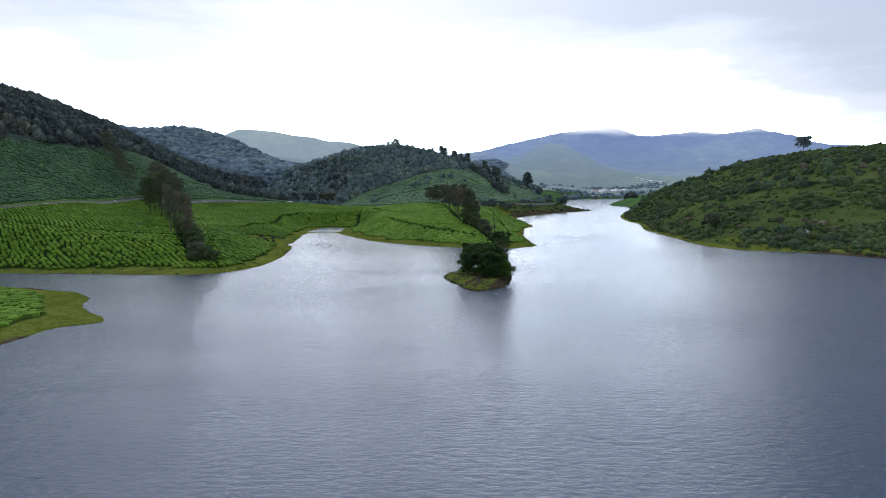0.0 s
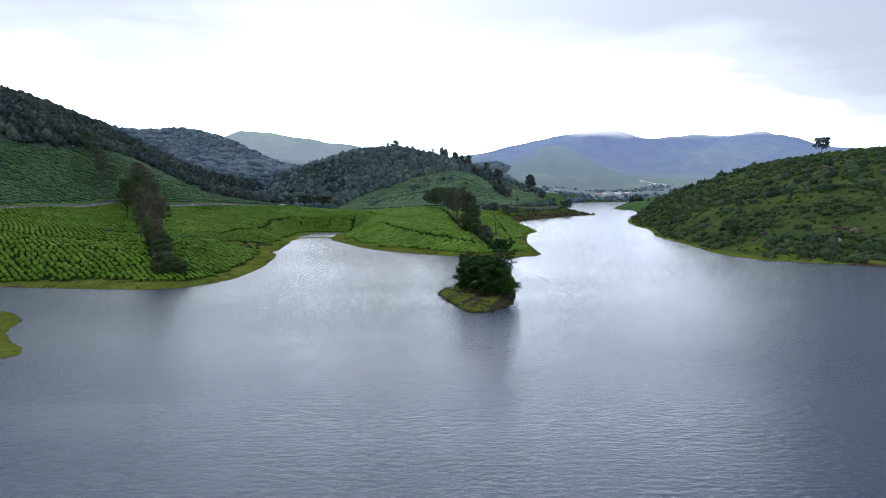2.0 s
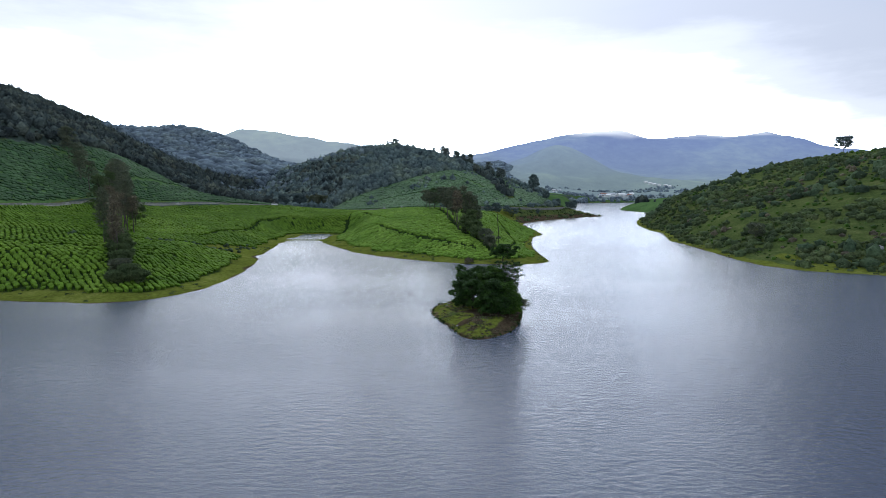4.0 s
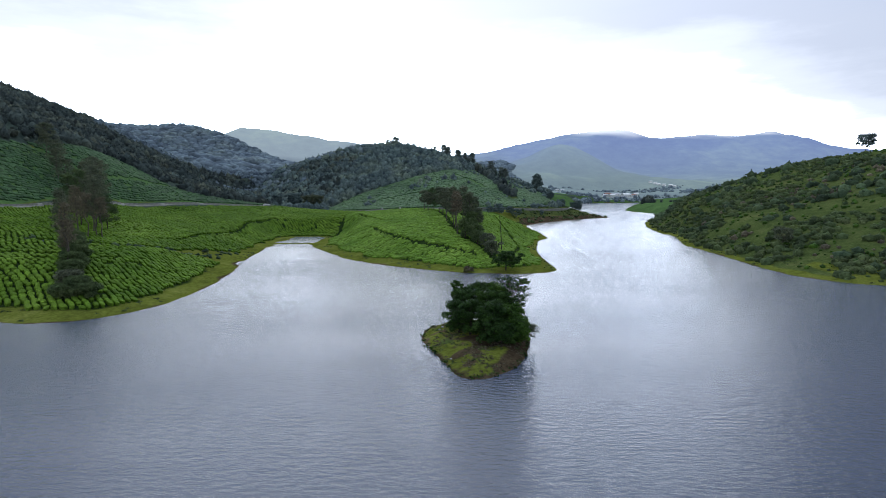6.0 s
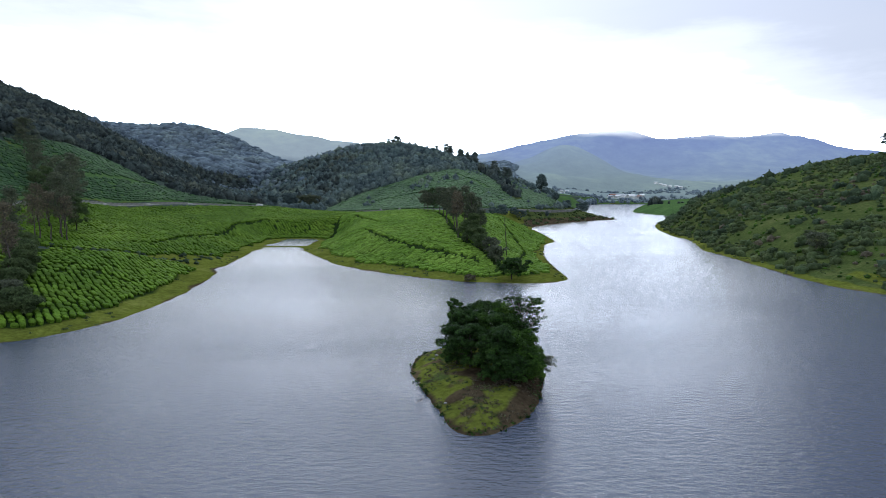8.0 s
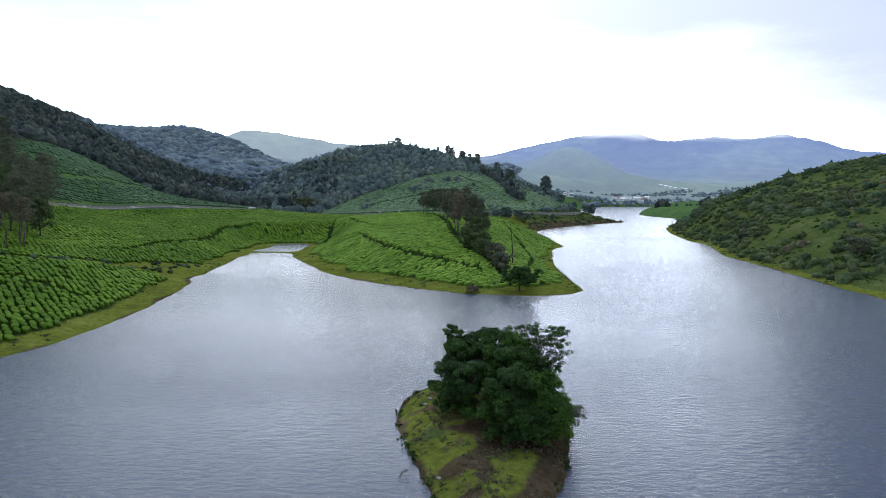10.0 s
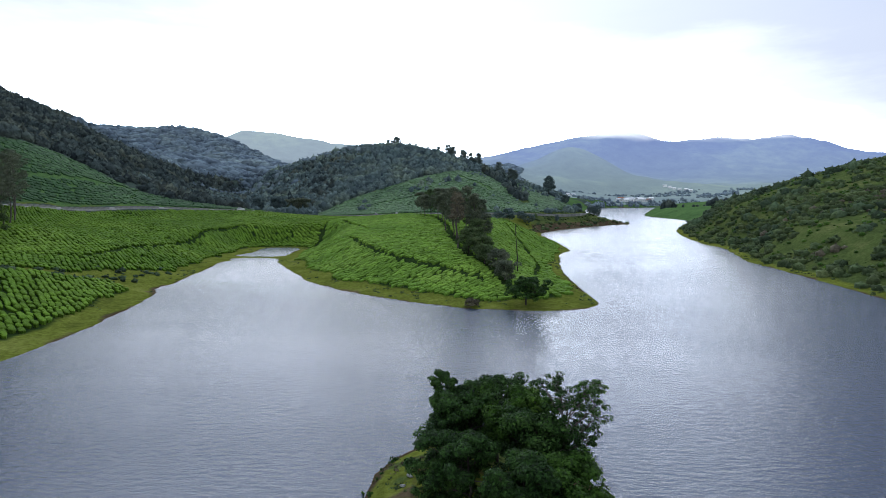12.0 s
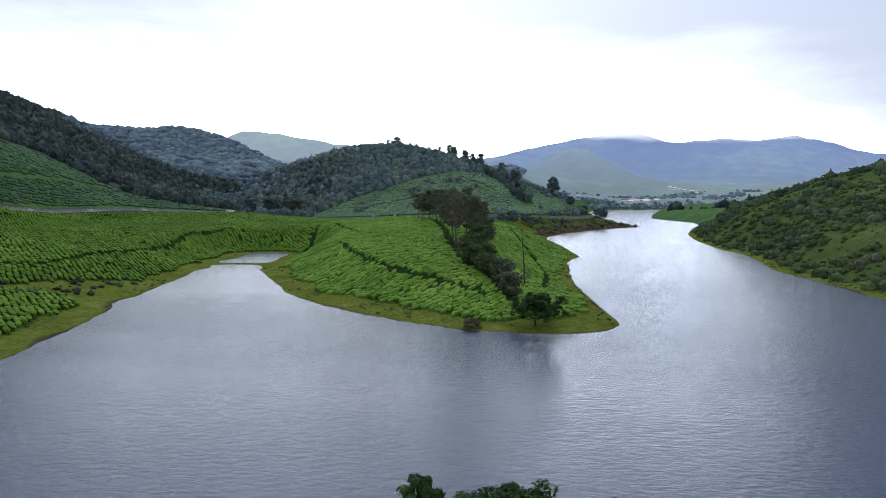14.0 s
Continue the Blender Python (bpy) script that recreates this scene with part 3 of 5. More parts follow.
def cover(x, y):
    """Index of what grows at a place: shore grass, soil, hill grass, forest, far field, bare earth."""
    d = shore_depth(x, y)
    out = np.full(x.shape, 3)
    west, east = inside_depth(SHORES[0], x, y) > 0, inside_depth(SHORES[2], x, y) > 0
    out[east & (y < 640)] = 2
    out[west & (d < 26) & (y < 640)] = 0
    out[(d < np.where(east, 4.5, 13)) & (y < 640)] = 0
    out[(inside_depth(SHORES[1], x, y) > 0) & (d < 400)] = 0
    out[east & (x > 100) & (y < 235) & (d < 15)] = 0
    out[east & (x > 116) & (y < 204) & (d < 4.5)] = 5
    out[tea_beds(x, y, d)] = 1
    out[inside_depth(UPPER_TEA, x, y) > 0] = 4
    out[inside_depth(MID_TEA, x, y) > 0] = 4
    out[west & (x > 40) & (y > 480) & (y < 640)] = 2
    out[west & (x > 40) & (y > 470) & (y < 640) & (d < 13)] = 5
    out[west & (x > 60) & (y >= 640) & (y < 1150)] = 4
    out[east & (y > 600) & (y < 1300)] = 4
    out[(y > 1180) & (x > 130) & (lumps(x, y, 70, 61) > 0.25)] = 4
    out[(d < 0.25) | ((d < 1.6) & (lumps(x, y, 7, 9) > 0.6) & (y < 640))] = 5
    isl = inside_depth(SHORES[3], x, y)
    out[isl > -1] = 0
    out[(isl > 0.3) & (lumps(x, y, 2.4, 76) + 0.8 * lumps(x, y, 0.9, 77) > 0.55)] = 2
    out[(isl > 0.8) & (lumps(x, y, 1.7, 72) + 0.5 * lumps(x, y, 0.8, 73) > 0.62)] = 5
    # worn dry grass at the islet's front, thinning to earth towards the grove
    out[(isl > 0.2) & (lumps(x, y, 0.55, 78) + 0.4 * lumps(x, y, 1.5, 79) > 0.8 - 0.42 * smooth(149, 143, y + 0.5 * x - 1.5))] = 5
    out[(isl > -1) & ((isl < 0.3 + 2.7 * smooth(2.5, 8.5, x + 1.5 * lumps(x, y, 3, 71)) * smooth(160, 152, y)) | (np.hypot((x - 4.4) / 4.7, (y - 145.4) / 4.4) + 0.35 * lumps(x, y, 1.6, 74) + 0.2 * lumps(x, y, 0.7, 75) < 0.85))] = 5
    return out


GX, GY = np.meshgrid(gx, gy)
GZ = terrain(GX, GY)
GZ[GY > 1225] -= 4
GZ[GY > 1420] -= 25
nx, ny = len(gx), len(gy)


def grid_faces(nx, ny):
    ix, iy = np.meshgrid(np.arange(nx - 1), np.arange(ny - 1))
    return np.stack([iy * nx + ix, iy * nx + ix + 1, (iy + 1) * nx + ix + 1, (iy + 1) * nx + ix], -1).reshape(-1, 4)


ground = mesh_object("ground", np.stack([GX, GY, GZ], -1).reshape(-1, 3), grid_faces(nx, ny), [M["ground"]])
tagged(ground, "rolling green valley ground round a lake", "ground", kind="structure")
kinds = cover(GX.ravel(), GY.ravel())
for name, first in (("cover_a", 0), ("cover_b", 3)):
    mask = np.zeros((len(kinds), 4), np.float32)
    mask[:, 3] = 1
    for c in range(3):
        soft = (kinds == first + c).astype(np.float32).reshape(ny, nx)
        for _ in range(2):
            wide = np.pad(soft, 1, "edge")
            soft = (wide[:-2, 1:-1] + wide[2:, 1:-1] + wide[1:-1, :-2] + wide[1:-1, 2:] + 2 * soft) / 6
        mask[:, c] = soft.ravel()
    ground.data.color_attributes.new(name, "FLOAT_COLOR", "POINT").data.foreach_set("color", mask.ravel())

wv = np.array([(-2600, -900, 0), (2600, -900, 0), (2600, 1400, 0), (-2600, 1400, 0)])
water = mesh_object("water", wv, [(0, 1, 2, 3)], [M["water"]])
tagged(water, "calm grey lake water with fine ripples", "water", kind="structure")

bx, by = np.arange(-1600, 2501, 14.0), np.arange(1204, 2500, 14.0)
BX, BY = np.meshgrid(bx, by)
BZ = terrain(BX, BY) + (lumps(BX, BY, 40, 21) * 3 + (0.5 - np.abs(lumps(BX, BY, 150, 22))) * 12 * smooth(2240, 2150, BY)) * smooth(60, 150, terrain(BX, BY))
BZ = np.where(BY < 1500, BZ + 0.4, BZ)
BZ[(BX < 150) & (BY < 1440)] -= 40
BZ[0] -= 6
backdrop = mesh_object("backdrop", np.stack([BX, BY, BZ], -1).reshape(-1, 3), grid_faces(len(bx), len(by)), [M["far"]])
tagged(backdrop, "blue far mountain range, damp haze painted into its glow", "mountain range", kind="structure")

# ---- ways to build plants ----
def thing(name, label, category, place, group="", turn=0.0, size=1.0):
    ob = new(name)
    ob.empty_display_size = 0.2
    ob.matrix_basis = Matrix.LocRotScale(place, Euler((0, 0, turn)), (size,) * 3)
    return tagged(ob, label, category, group)


def ground_z(x, y):
    return float(terrain(np.array([x]), np.array([y]))[0])


def ball(level):
    bm = bmesh.new()
    bmesh.ops.create_icosphere(bm, subdivisions=level, radius=1)
    v = np.array([p.co[:] for p in bm.verts])
    f = np.array([[p.index for p in q.verts] for q in bm.faces])
    bm.free()
    return v, f


BALL_1, BALL_2 = ball(1), ball(2)


def join(pieces):
    vs, fs, n = [], [], 0
    for v, f in pieces:
        vs.append(v)
        fs.append(np.asarray(f) + n)
        n += len(v)
    return np.concatenate(vs), np.concatenate(fs)


def leaf_cards(rng, centres, normals, length, width):
    """Bent leaves or leaf sprays: four corners each, folded along the rib."""
    n = len(centres)
    normals = normals / np.maximum(np.linalg.norm(normals, axis=1, keepdims=True), 1e-6)
    a = np.cross(normals, rng.normal(size=(n, 3)))
    a /= np.maximum(np.linalg.norm(a, axis=1, keepdims=True), 1e-6)
    b = np.cross(normals, a)
    ln = length * rng.uniform(0.6, 1.3, (n, 1))
    wd = width * rng.uniform(0.6, 1.3, (n, 1))
    v = np.stack([centres - a * ln / 2, centres + b * wd / 2 - normals * wd * 0.25, centres + a * ln / 2, centres - b * wd / 2 - normals * wd * 0.25], 1).reshape(-1, 3)
    k = np.arange(n)[:, None] * 4
    return v, np.concatenate([k + [0, 1, 2], k + [0, 2, 3]], 0)


def tube(points, radii, sides=6):
    points = np.asarray(points, float)
    n = len(points)
    ahead = np.gradient(points, axis=0)
    ahead /= np.maximum(np.linalg.norm(ahead, axis=1, keepdims=True), 1e-6)
    side = np.cross(ahead, (0.31, 0.94, 0.13))
    side /= np.maximum(np.linalg.norm(side, axis=1, keepdims=True), 1e-6)
    up = np.cross(ahead, side)
    ang = np.arange(sides) / sides * 2 * np.pi
    ring = points[:, None] + np.asarray(radii)[:, None, None] * (side[:, None] * np.cos(ang)[None, :, None] + up[:, None] * np.sin(ang)[None, :, None])
    faces = []
    for i in range(n - 1):
        for j in range(sides):
            p, q = i * sides + j, i * sides + (j + 1) % sides
            faces += [(p, q, q + sides), (p, q + sides, p + sides)]
    return ring.reshape(-1, 3), np.array(faces)


def skeleton_of(rng, height, spread, low, high, limbs, forks, lift, radius, lean=(0, 0), flat=0.0):
    """Trunk, limbs and twigs as tubes, and the tips where leaves gather."""
    top = np.array([lean[0], lean[1], height * high])
    k = np.linspace(0, 1, 7)[:, None]
    trunk = k * top + rng.normal(0, 0.02 * height, (7, 3)) * [1, 1, 0] * np.sin(k * np.pi)
    trunk[0] = (0, 0, -0.4)
    tubes, tips = [tube(trunk, radius * (1 - 0.75 * k[:, 0]), 7)], []
    for i in range(limbs):
        s = low + (1 - low) * (i + rng.uniform(0, 0.9)) / limbs
        root = np.array([np.interp(s, k[:, 0], trunk[:, c]) for c in range(3)])
        az = i * 2.4 + rng.uniform(-0.5, 0.5)
        shape = math.sin(math.pi * min(1.0, 0.25 + 0.65 * s)) if flat == 0 else 1.0
        reach = spread * shape * rng.uniform(0.65, 1.05)
        rise = lift * reach * rng.uniform(0.6, 1.3) + (height - root[2]) * (0.35 if s > 0.7 else 0.12) * rng.uniform(0.5, 1.1)
        end = root + [math.cos(az) * reach, math.sin(az) * reach, rise]
        end[2] = min(end[2], height * rng.uniform(0.88, 0.97))
        mid = (root + end) / 2 + rng.normal(0, 0.06, 3) * reach + [0, 0, -0.05 * reach]
        tubes.append(tube([root, mid, end], [radius * 0.42 * (1.2 - s), radius * 0.26, radius * 0.08], 5))
        tips.append(end)
        for _ in range(forks):
            c = rng.uniform(0.35, 0.9)
            start = root * (1 - c) + end * c if c > 0.5 else (root + mid) / 2 * (1 - c) + mid * c
            go = rng.normal(0, 1, 3) * [1, 1, 0.45] + [math.cos(az) * 0.8, math.sin(az) * 0.8, 0.5]
            go *= reach * rng.uniform(0.3, 0.55) / np.linalg.norm(go)
            tubes.append(tube([start, start + go * 0.55 + [0, 0, 0.06 * reach], start + go], [radius * 0.16, radius * 0.1, radius * 0.035], 4))
            tips.append(start + go)
    tips.append(trunk[-1] + [0, 0, 0.03 * height])
    tips = np.array(tips)
    tips[:, 2] = np.minimum(tips[:, 2], height * rng.uniform(0.9, 0.98, len(tips)))
    return join(tubes), tips


def leafy(rng, tips, clump, leaves, length, width, squash=0.7, up=0.5):
    """Sprays of leaves round each tip: thick on the outside, open between the clumps."""
    n = len(tips) * leaves
    centre = np.repeat(tips, leaves, 0)
    size = np.repeat(clump * rng.uniform(0.55, 1.25, (len(tips), 1)), leaves, 0)
    out = rng.normal(size=(n, 3))
    out /= np.linalg.norm(out, axis=1, keepdims=True)
    out[:, 2] = np.abs(out[:, 2]) * np.where(rng.uniform(size=n) < 0.28, -1, 1)
    r = rng.uniform(0.25, 1.0, (n, 1)) ** 0.45
    return leaf_cards(rng, centre + out * r * size * [1, 1, squash], out + [0, 0, up] + rng.normal(0, 0.45, (n, 3)), length, width)


def tree(seed, label, category, place, height=9.0, spread=3.2, low=0.3, high=0.85, limbs=9, forks=3, lift=0.45, radius=0.2, clump=1.0, leaves=120, length=0.34, width=0.2,
         leaf="leaf_dark", bark="bark_dark", lean=(0, 0), flat=0.0, squash=0.7, group="", name="tree"):
    rng = np.random.default_rng(seed)
    ob = thing(name, label, category, place, group, turn=rng.uniform(0, 6.28) if lean == (0, 0) else 0)
    (tv, tf), tips = skeleton_of(rng, height, spread, low, high, limbs, forks, lift, radius, lean, flat)
    mesh_object("trunk", tv, tf, [M[bark]], parent=ob)
    if leaves:
        cv, cf = leafy(rng, tips, clump, leaves, length, width, squash)
        mesh_object("crown", cv, cf, [M[leaf]], parent=ob, smooth_faces=False)
    return ob


def crown_shape(rng, form, knobs=8, cards=14, spray=0.4, rough=0.1):
    """A leafy crown about two metres across: a dome that swells into uneven knobs, with sprays of leaf breaking its outline."""
    v, f = form
    keep = v[f][:, :, 2].min(1) > -0.62
    f = f[keep]
    used = np.unique(f)
    back = np.zeros(len(v), int)
    back[used] = np.arange(len(used))
    v, f = v[used], back[f]
    way = rng.normal(size=(knobs, 3)) + [0, 0, 0.5]
    way /= np.linalg.norm(way, axis=1, keepdims=True)
    swell = (np.clip(v @ way.T - 0.62, 0, None) * rng.uniform(0.5, 1.4, knobs)).max(1)
    r = 0.72 + swell * 0.95 + rng.normal(0, rough, len(v)) * 0.7
    v = v * r[:, None] * [1, 1, 0.8] + [0, 0, 0.35]
    pick = rng.integers(0, len(v), cards)
    out = v[pick] - [0, 0, 0.2]
    leaves = leaf_cards(rng, v[pick] + out * rng.uniform(-0.02, 0.12, (cards, 1)), out + [0, 0, 0.5] + rng.normal(0, 0.45, (cards, 3)), spray, spray * 0.65)
    return join([(v, f), leaves])


def scatter(shapes, rng, xyz, sx, sz, sink=0.0):
    """Copies of the shapes at the places, each turned, sized and stretched, in one pair of arrays."""
    out = []
    which = rng.integers(0, len(shapes), len(xyz))
    for s, (v, f) in enumerate(shapes):
        at = xyz[which == s]
        if not len(at):
            continue
        a = rng.uniform(0, 6.283, len(at))
        ca, sa = np.cos(a)[:, None], np.sin(a)[:, None]
        wx = (sx[which == s])[:, None]
        px, py = v[None, :, 0] * wx, v[None, :, 1] * wx * rng.uniform(0.75, 1.2, (len(at), 1))
        pz = (v[None, :, 2] - sink) * (sz[which == s])[:, None]
        vv = np.stack([px * ca - py * sa, px * sa + py * ca, pz], -1) + at[:, None]
        ff = f[None] + (np.arange(len(at)) * len(v))[:, None, None]
        out.append((vv.reshape(-1, 3), ff.reshape(-1, f.shape[1])))
    return join(out)


# ---- tea: clipped bushes in rows ----
def tea_bush(rng, sides=6):
    """A plucked bush: flat, slightly domed table over a straight dark skirt."""
    a = np.arange(sides) / sides * 6.283 + rng.uniform(0, 1)
    r = rng.uniform(0.82, 1.18, sides)
    ring = lambda k, z, j: np.stack([np.cos(a) * r * k, np.sin(a) * r * k, z + rng.uniform(-j, j, sides)], -1)
    v = np.concatenate([ring(0.84, -0.3, 0.0), ring(1.0, 0.7, 0.07), ring(0.74, 0.91, 0.06), [(0, 0, 0.94)]])
    f = []
    for i in range(sides):
        j = (i + 1) % sides
        for k in (0, sides):
            f += [(k + i, k + j, k + sides + j), (k + i, k + sides + j, k + sides + i)]
        f.append((2 * sides + i, 2 * sides + j, 3 * sides))
    return v, np.array(f)


def tea_rows(box, along, row_gap, bush_gap, seed):
    """Bush places in wavering rows over a plan box; along: the rows' direction."""
    rng = np.random.default_rng(seed)
    x0, y0, x1, y1 = box
    c, half = np.array([(x0 + x1) / 2, (y0 + y1) / 2]), math.hypot(x1 - x0, y1 - y0) / 2
    a = np.array(along) / np.linalg.norm(along)
    b = np.array([-a[1], a[0]])
    u, v = np.meshgrid(np.arange(-half, half, bush_gap), np.arange(-half, half, row_gap))
    u = u + rng.uniform(-0.2, 0.2, u.shape) * bush_gap + (rng.uniform(0, bush_gap, (u.shape[0], 1)))
    v = v + rng.normal(0, 0.09, v.shape) * row_gap + lumps(u, v, 9, 33) * 0.28
    x, y = c[0] + a[0] * u + b[0] * v, c[1] + a[1] * u + b[1] * v
    bend = lumps(x, y, 60, 31) * 5 + lumps(x, y, 22, 32) * 0.9
    x, y = x + b[0] * bend, y + b[1] * bend
    keep = (x > x0) & (x < x1) & (y > y0) & (y < y1) & (rng.uniform(size=x.shape) > 0.045)
    return x[keep], y[keep], math.atan2(a[1], a[0]), rng


def tea_field(name, label, box, along, allowed, row_gap=1.25, bush_gap=1.75, tall=0.78, material="tea", seed=1):
    x, y, turn, rng = tea_rows(box, along, row_gap, bush_gap, seed)
    keep = allowed(x, y)
    x, y = x[keep], y[keep]
    z = terrain(x, y)
    shapes = [tea_bush(rng) for _ in range(8)]
    out = []
    which = rng.integers(0, 8, len(x))
    for s, (v, f) in enumerate(shapes):
        m = which == s
        n = int(m.sum())
        a = turn + rng.normal(0, 0.11, (n, 1))
        px = v[None, :, 0] * bush_gap * 0.68 * rng.uniform(0.6, 1.3, (n, 1))
        py = v[None, :, 1] * row_gap * 0.475 * rng.uniform(0.86, 1.1, (n, 1))
        pz = v[None, :, 2] * tall * rng.uniform(0.74, 1.2, (n, 1))
        gx_, gy_ = px * np.cos(a) - py * np.sin(a) + x[m][:, None], px * np.sin(a) + py * np.cos(a) + y[m][:, None]
        e = 1.0
        slx, sly = (terrain(x[m] + e, y[m]) - z[m]) / e, (terrain(x[m], y[m] + e) - z[m]) / e
        gz = z[m][:, None] + pz + slx[:, None] * (gx_ - x[m][:, None]) + sly[:, None] * (gy_ - y[m][:, None])
        out.append((np.stack([gx_, gy_, gz], -1).reshape(-1, 3), (f[None] + (np.arange(n) * len(v))[:, None, None]).reshape(-1, 3)))
    ob = mesh_object(name, *join(out), [M[material]], smooth_faces=False)
    return tagged(ob, label, "tea bushes", kind="stuff")


def low_bed(x, y):
    ok = tea_beds(x, y, shore_depth(x, y)) & (near_path(x, y, FOOTPATHS) > 0.9)
    return ok & (near_path(x, y, [RIDGE_LINE]) > 1.4) & (near_path(x, y, [LEFT_LINE]) > 1.6)


RIDGE_LINE = [(-22, 378), (-13, 358), (-7, 322), (-2, 280), (2, 268), (6, 257), (10, 243)]
LEFT_LINE = [(-82, 175), (-92, 190), (-104, 211), (-112, 229)]
ROAD_LINE = [(-190, 120), (-186, 190), (-184, 237), (-185.5, 300), (-179.5, 366), (-164, 405), (-146, 428), (-127, 447), (-112, 470), (-95, 500), (-70, 512), (-35, 508), (5, 500), (36, 512), (60, 543), (84, 573), (102, 600), (98, 650), (112, 720), (135, 830)]
tea_field("tea_field", "bright green clipped tea bushes in rows above the shore", (-186, 150, -68, 470), (0.72, -0.69), lambda x, y: low_bed(x, y) & (x < -66) & (x > -0.76 * y - 30), material="tea_dimmed", seed=3)
tea_field("tea_field", "bright green clipped tea bushes covering a low knoll", (-68, 222, 48, 470), (0.75, 0.66), lambda x, y: low_bed(x, y) & (x >= -66), row_gap=1.0, bush_gap=1.55, tall=0.66, seed=4)
tea_field("tea_field", "clipped tea bushes on a low tongue of land", (-150, 60, -70, 152), (0.5, 0.86), lambda x, y: (inside_depth(SHORES[1], x, y) > 0) & low_bed(x, y), seed=5)
tea_field("tea_field", "tea bushes on the hillside over the road, cloud shade in their colour", (-325, 185, -125, 475), (0.4, 0.9), lambda x, y: (inside_depth(UPPER_TEA, x, y) > -2) & (near_path(x, y, [ROAD_LINE]) > 4) & (near_path(x, y, [[(-240, 340), (-200, 372), (-192, 405), (-186, 425)]]) > 1.6),
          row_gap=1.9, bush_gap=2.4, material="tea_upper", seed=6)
tea_field("tea_field", "tea bushes on the slope of the wooded hill, haze in their colour", (-125, 510, 110, 785), (0.9, 0.4), lambda x, y: (inside_depth(MID_TEA, x, y) > 0) & (inside_depth(MID_WOOD, x, y) < 0) & (near_path(x, y, [ROAD_LINE]) > 4)
          & (near_path(x, y, [[(-80, 580), (-20, 600), (10, 560)], [(-10, 660), (20, 610)], [(50, 640), (95, 630)]]) > 1.6), row_gap=2.0, bush_gap=2.6, tall=1.0, material="tea_hazed", seed=7)

# ---- woods and scrub ----
def spread_over(rng, box, count, allowed):
    x0, y0, x1, y1 = box
    x, y = rng.uniform(x0, x1, count), rng.uniform(y0, y1, count)
    k = allowed(x, y)
    return x[k], y[k]


def woods(name, label, box, count, allowed, size, tall, leaf, seed, shapes=12, knobs=8, cards=14, spray=0.4, sink=0.1, category="woodland", form=BALL_1):
    rng = np.random.default_rng(seed)
    x, y = spread_over(rng, box, count, allowed)
    z = terrain(x, y)
    s = size * rng.uniform(0.5, 1.4, len(x)) ** 1.4
    forms = [crown_shape(rng, form, knobs, cards, spray) for _ in range(shapes)]
    ob = mesh_object(name, *scatter(forms, rng, np.stack([x, y, z], -1), s, s * tall * rng.uniform(0.7, 1.45, len(x)), sink), [M[leaf]])
    return tagged(ob, label, category, kind="stuff")


def on_mountain(x, y):
    z = terrain(x, y)
    return (z > 14) & (inside_depth(UPPER_TEA, x, y) < -4) & (inside_depth(LOW_TEA, x, y) < -4) & (x < -125) & (shore_depth(x, y) > 20)


def on_mid_hill(x, y):
    return (inside_depth(MID_TEA, x, y) < -2) & (inside_depth(LOW_TEA, x, y) < -6) & (shore_depth(x, y) > 22) & (near_path(x, y, [ROAD_LINE]) > 6) & (x < 118) & ((y > 545) | (x < -112)) & (y > 500)


def in_sight(x, y):
    """The ground that can be looked at from over the lake, with some to spare."""
    return np.abs(x) < 0.76 * y + 28 + 9 * lumps(x, y, 30, 81)


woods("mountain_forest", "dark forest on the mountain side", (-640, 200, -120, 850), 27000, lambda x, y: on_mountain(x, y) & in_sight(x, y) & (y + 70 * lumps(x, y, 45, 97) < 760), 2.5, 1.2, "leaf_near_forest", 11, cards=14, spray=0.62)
woods("mountain_forest", "forest deep in the side valley, haze in its colour", (-640, 670, -120, 1000), 7000, lambda x, y: on_mountain(x, y) & in_sight(x, y) & (y + 70 * lumps(x, y, 45, 97) > 750), 3.6, 1.0, "leaf_forest", 28, cards=12, spray=0.5)
woods("ridge_forest", "forest on the back ridge, haze in its colour", (-1500, 980, 120, 1960), 22000, lambda x, y: (terrain(x, y) > 12) & in_sight(x, y), 10.5, 0.6, "leaf_ridge", 12, cards=0)
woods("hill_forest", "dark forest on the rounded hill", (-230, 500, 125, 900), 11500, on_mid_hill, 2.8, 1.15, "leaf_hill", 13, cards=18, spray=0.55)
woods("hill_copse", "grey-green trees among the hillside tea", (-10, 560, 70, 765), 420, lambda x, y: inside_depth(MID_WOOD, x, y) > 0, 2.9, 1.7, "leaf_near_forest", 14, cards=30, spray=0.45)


woods("hill_tea_trees", "scattered shade trees and thickets among the hillside tea", (-95, 520, 110, 770), 900, lambda x, y: (inside_depth(MID_TEA, x, y) > 2) & (near_path(x, y, [ROAD_LINE]) > 6) & (lumps(x, y, 24, 95) + 0.6 * lumps(x, y, 9, 96) > 0.42), 1.9, 1.3, "leaf_hill", 30, cards=24, spray=0.5)


def on_east(x, y):
    d = shore_depth(x, y)
    clump = lumps(x, y, 26, 41) + 0.6 * lumps(x, y, 9, 42)
    return (inside_depth(SHORES[2], x, y) > 0) & (d > 3.5) & (y < 620) & (clump > np.interp(d, [0, 26, 55, 90], [-0.35, -0.2, 0.1, 0.05]))


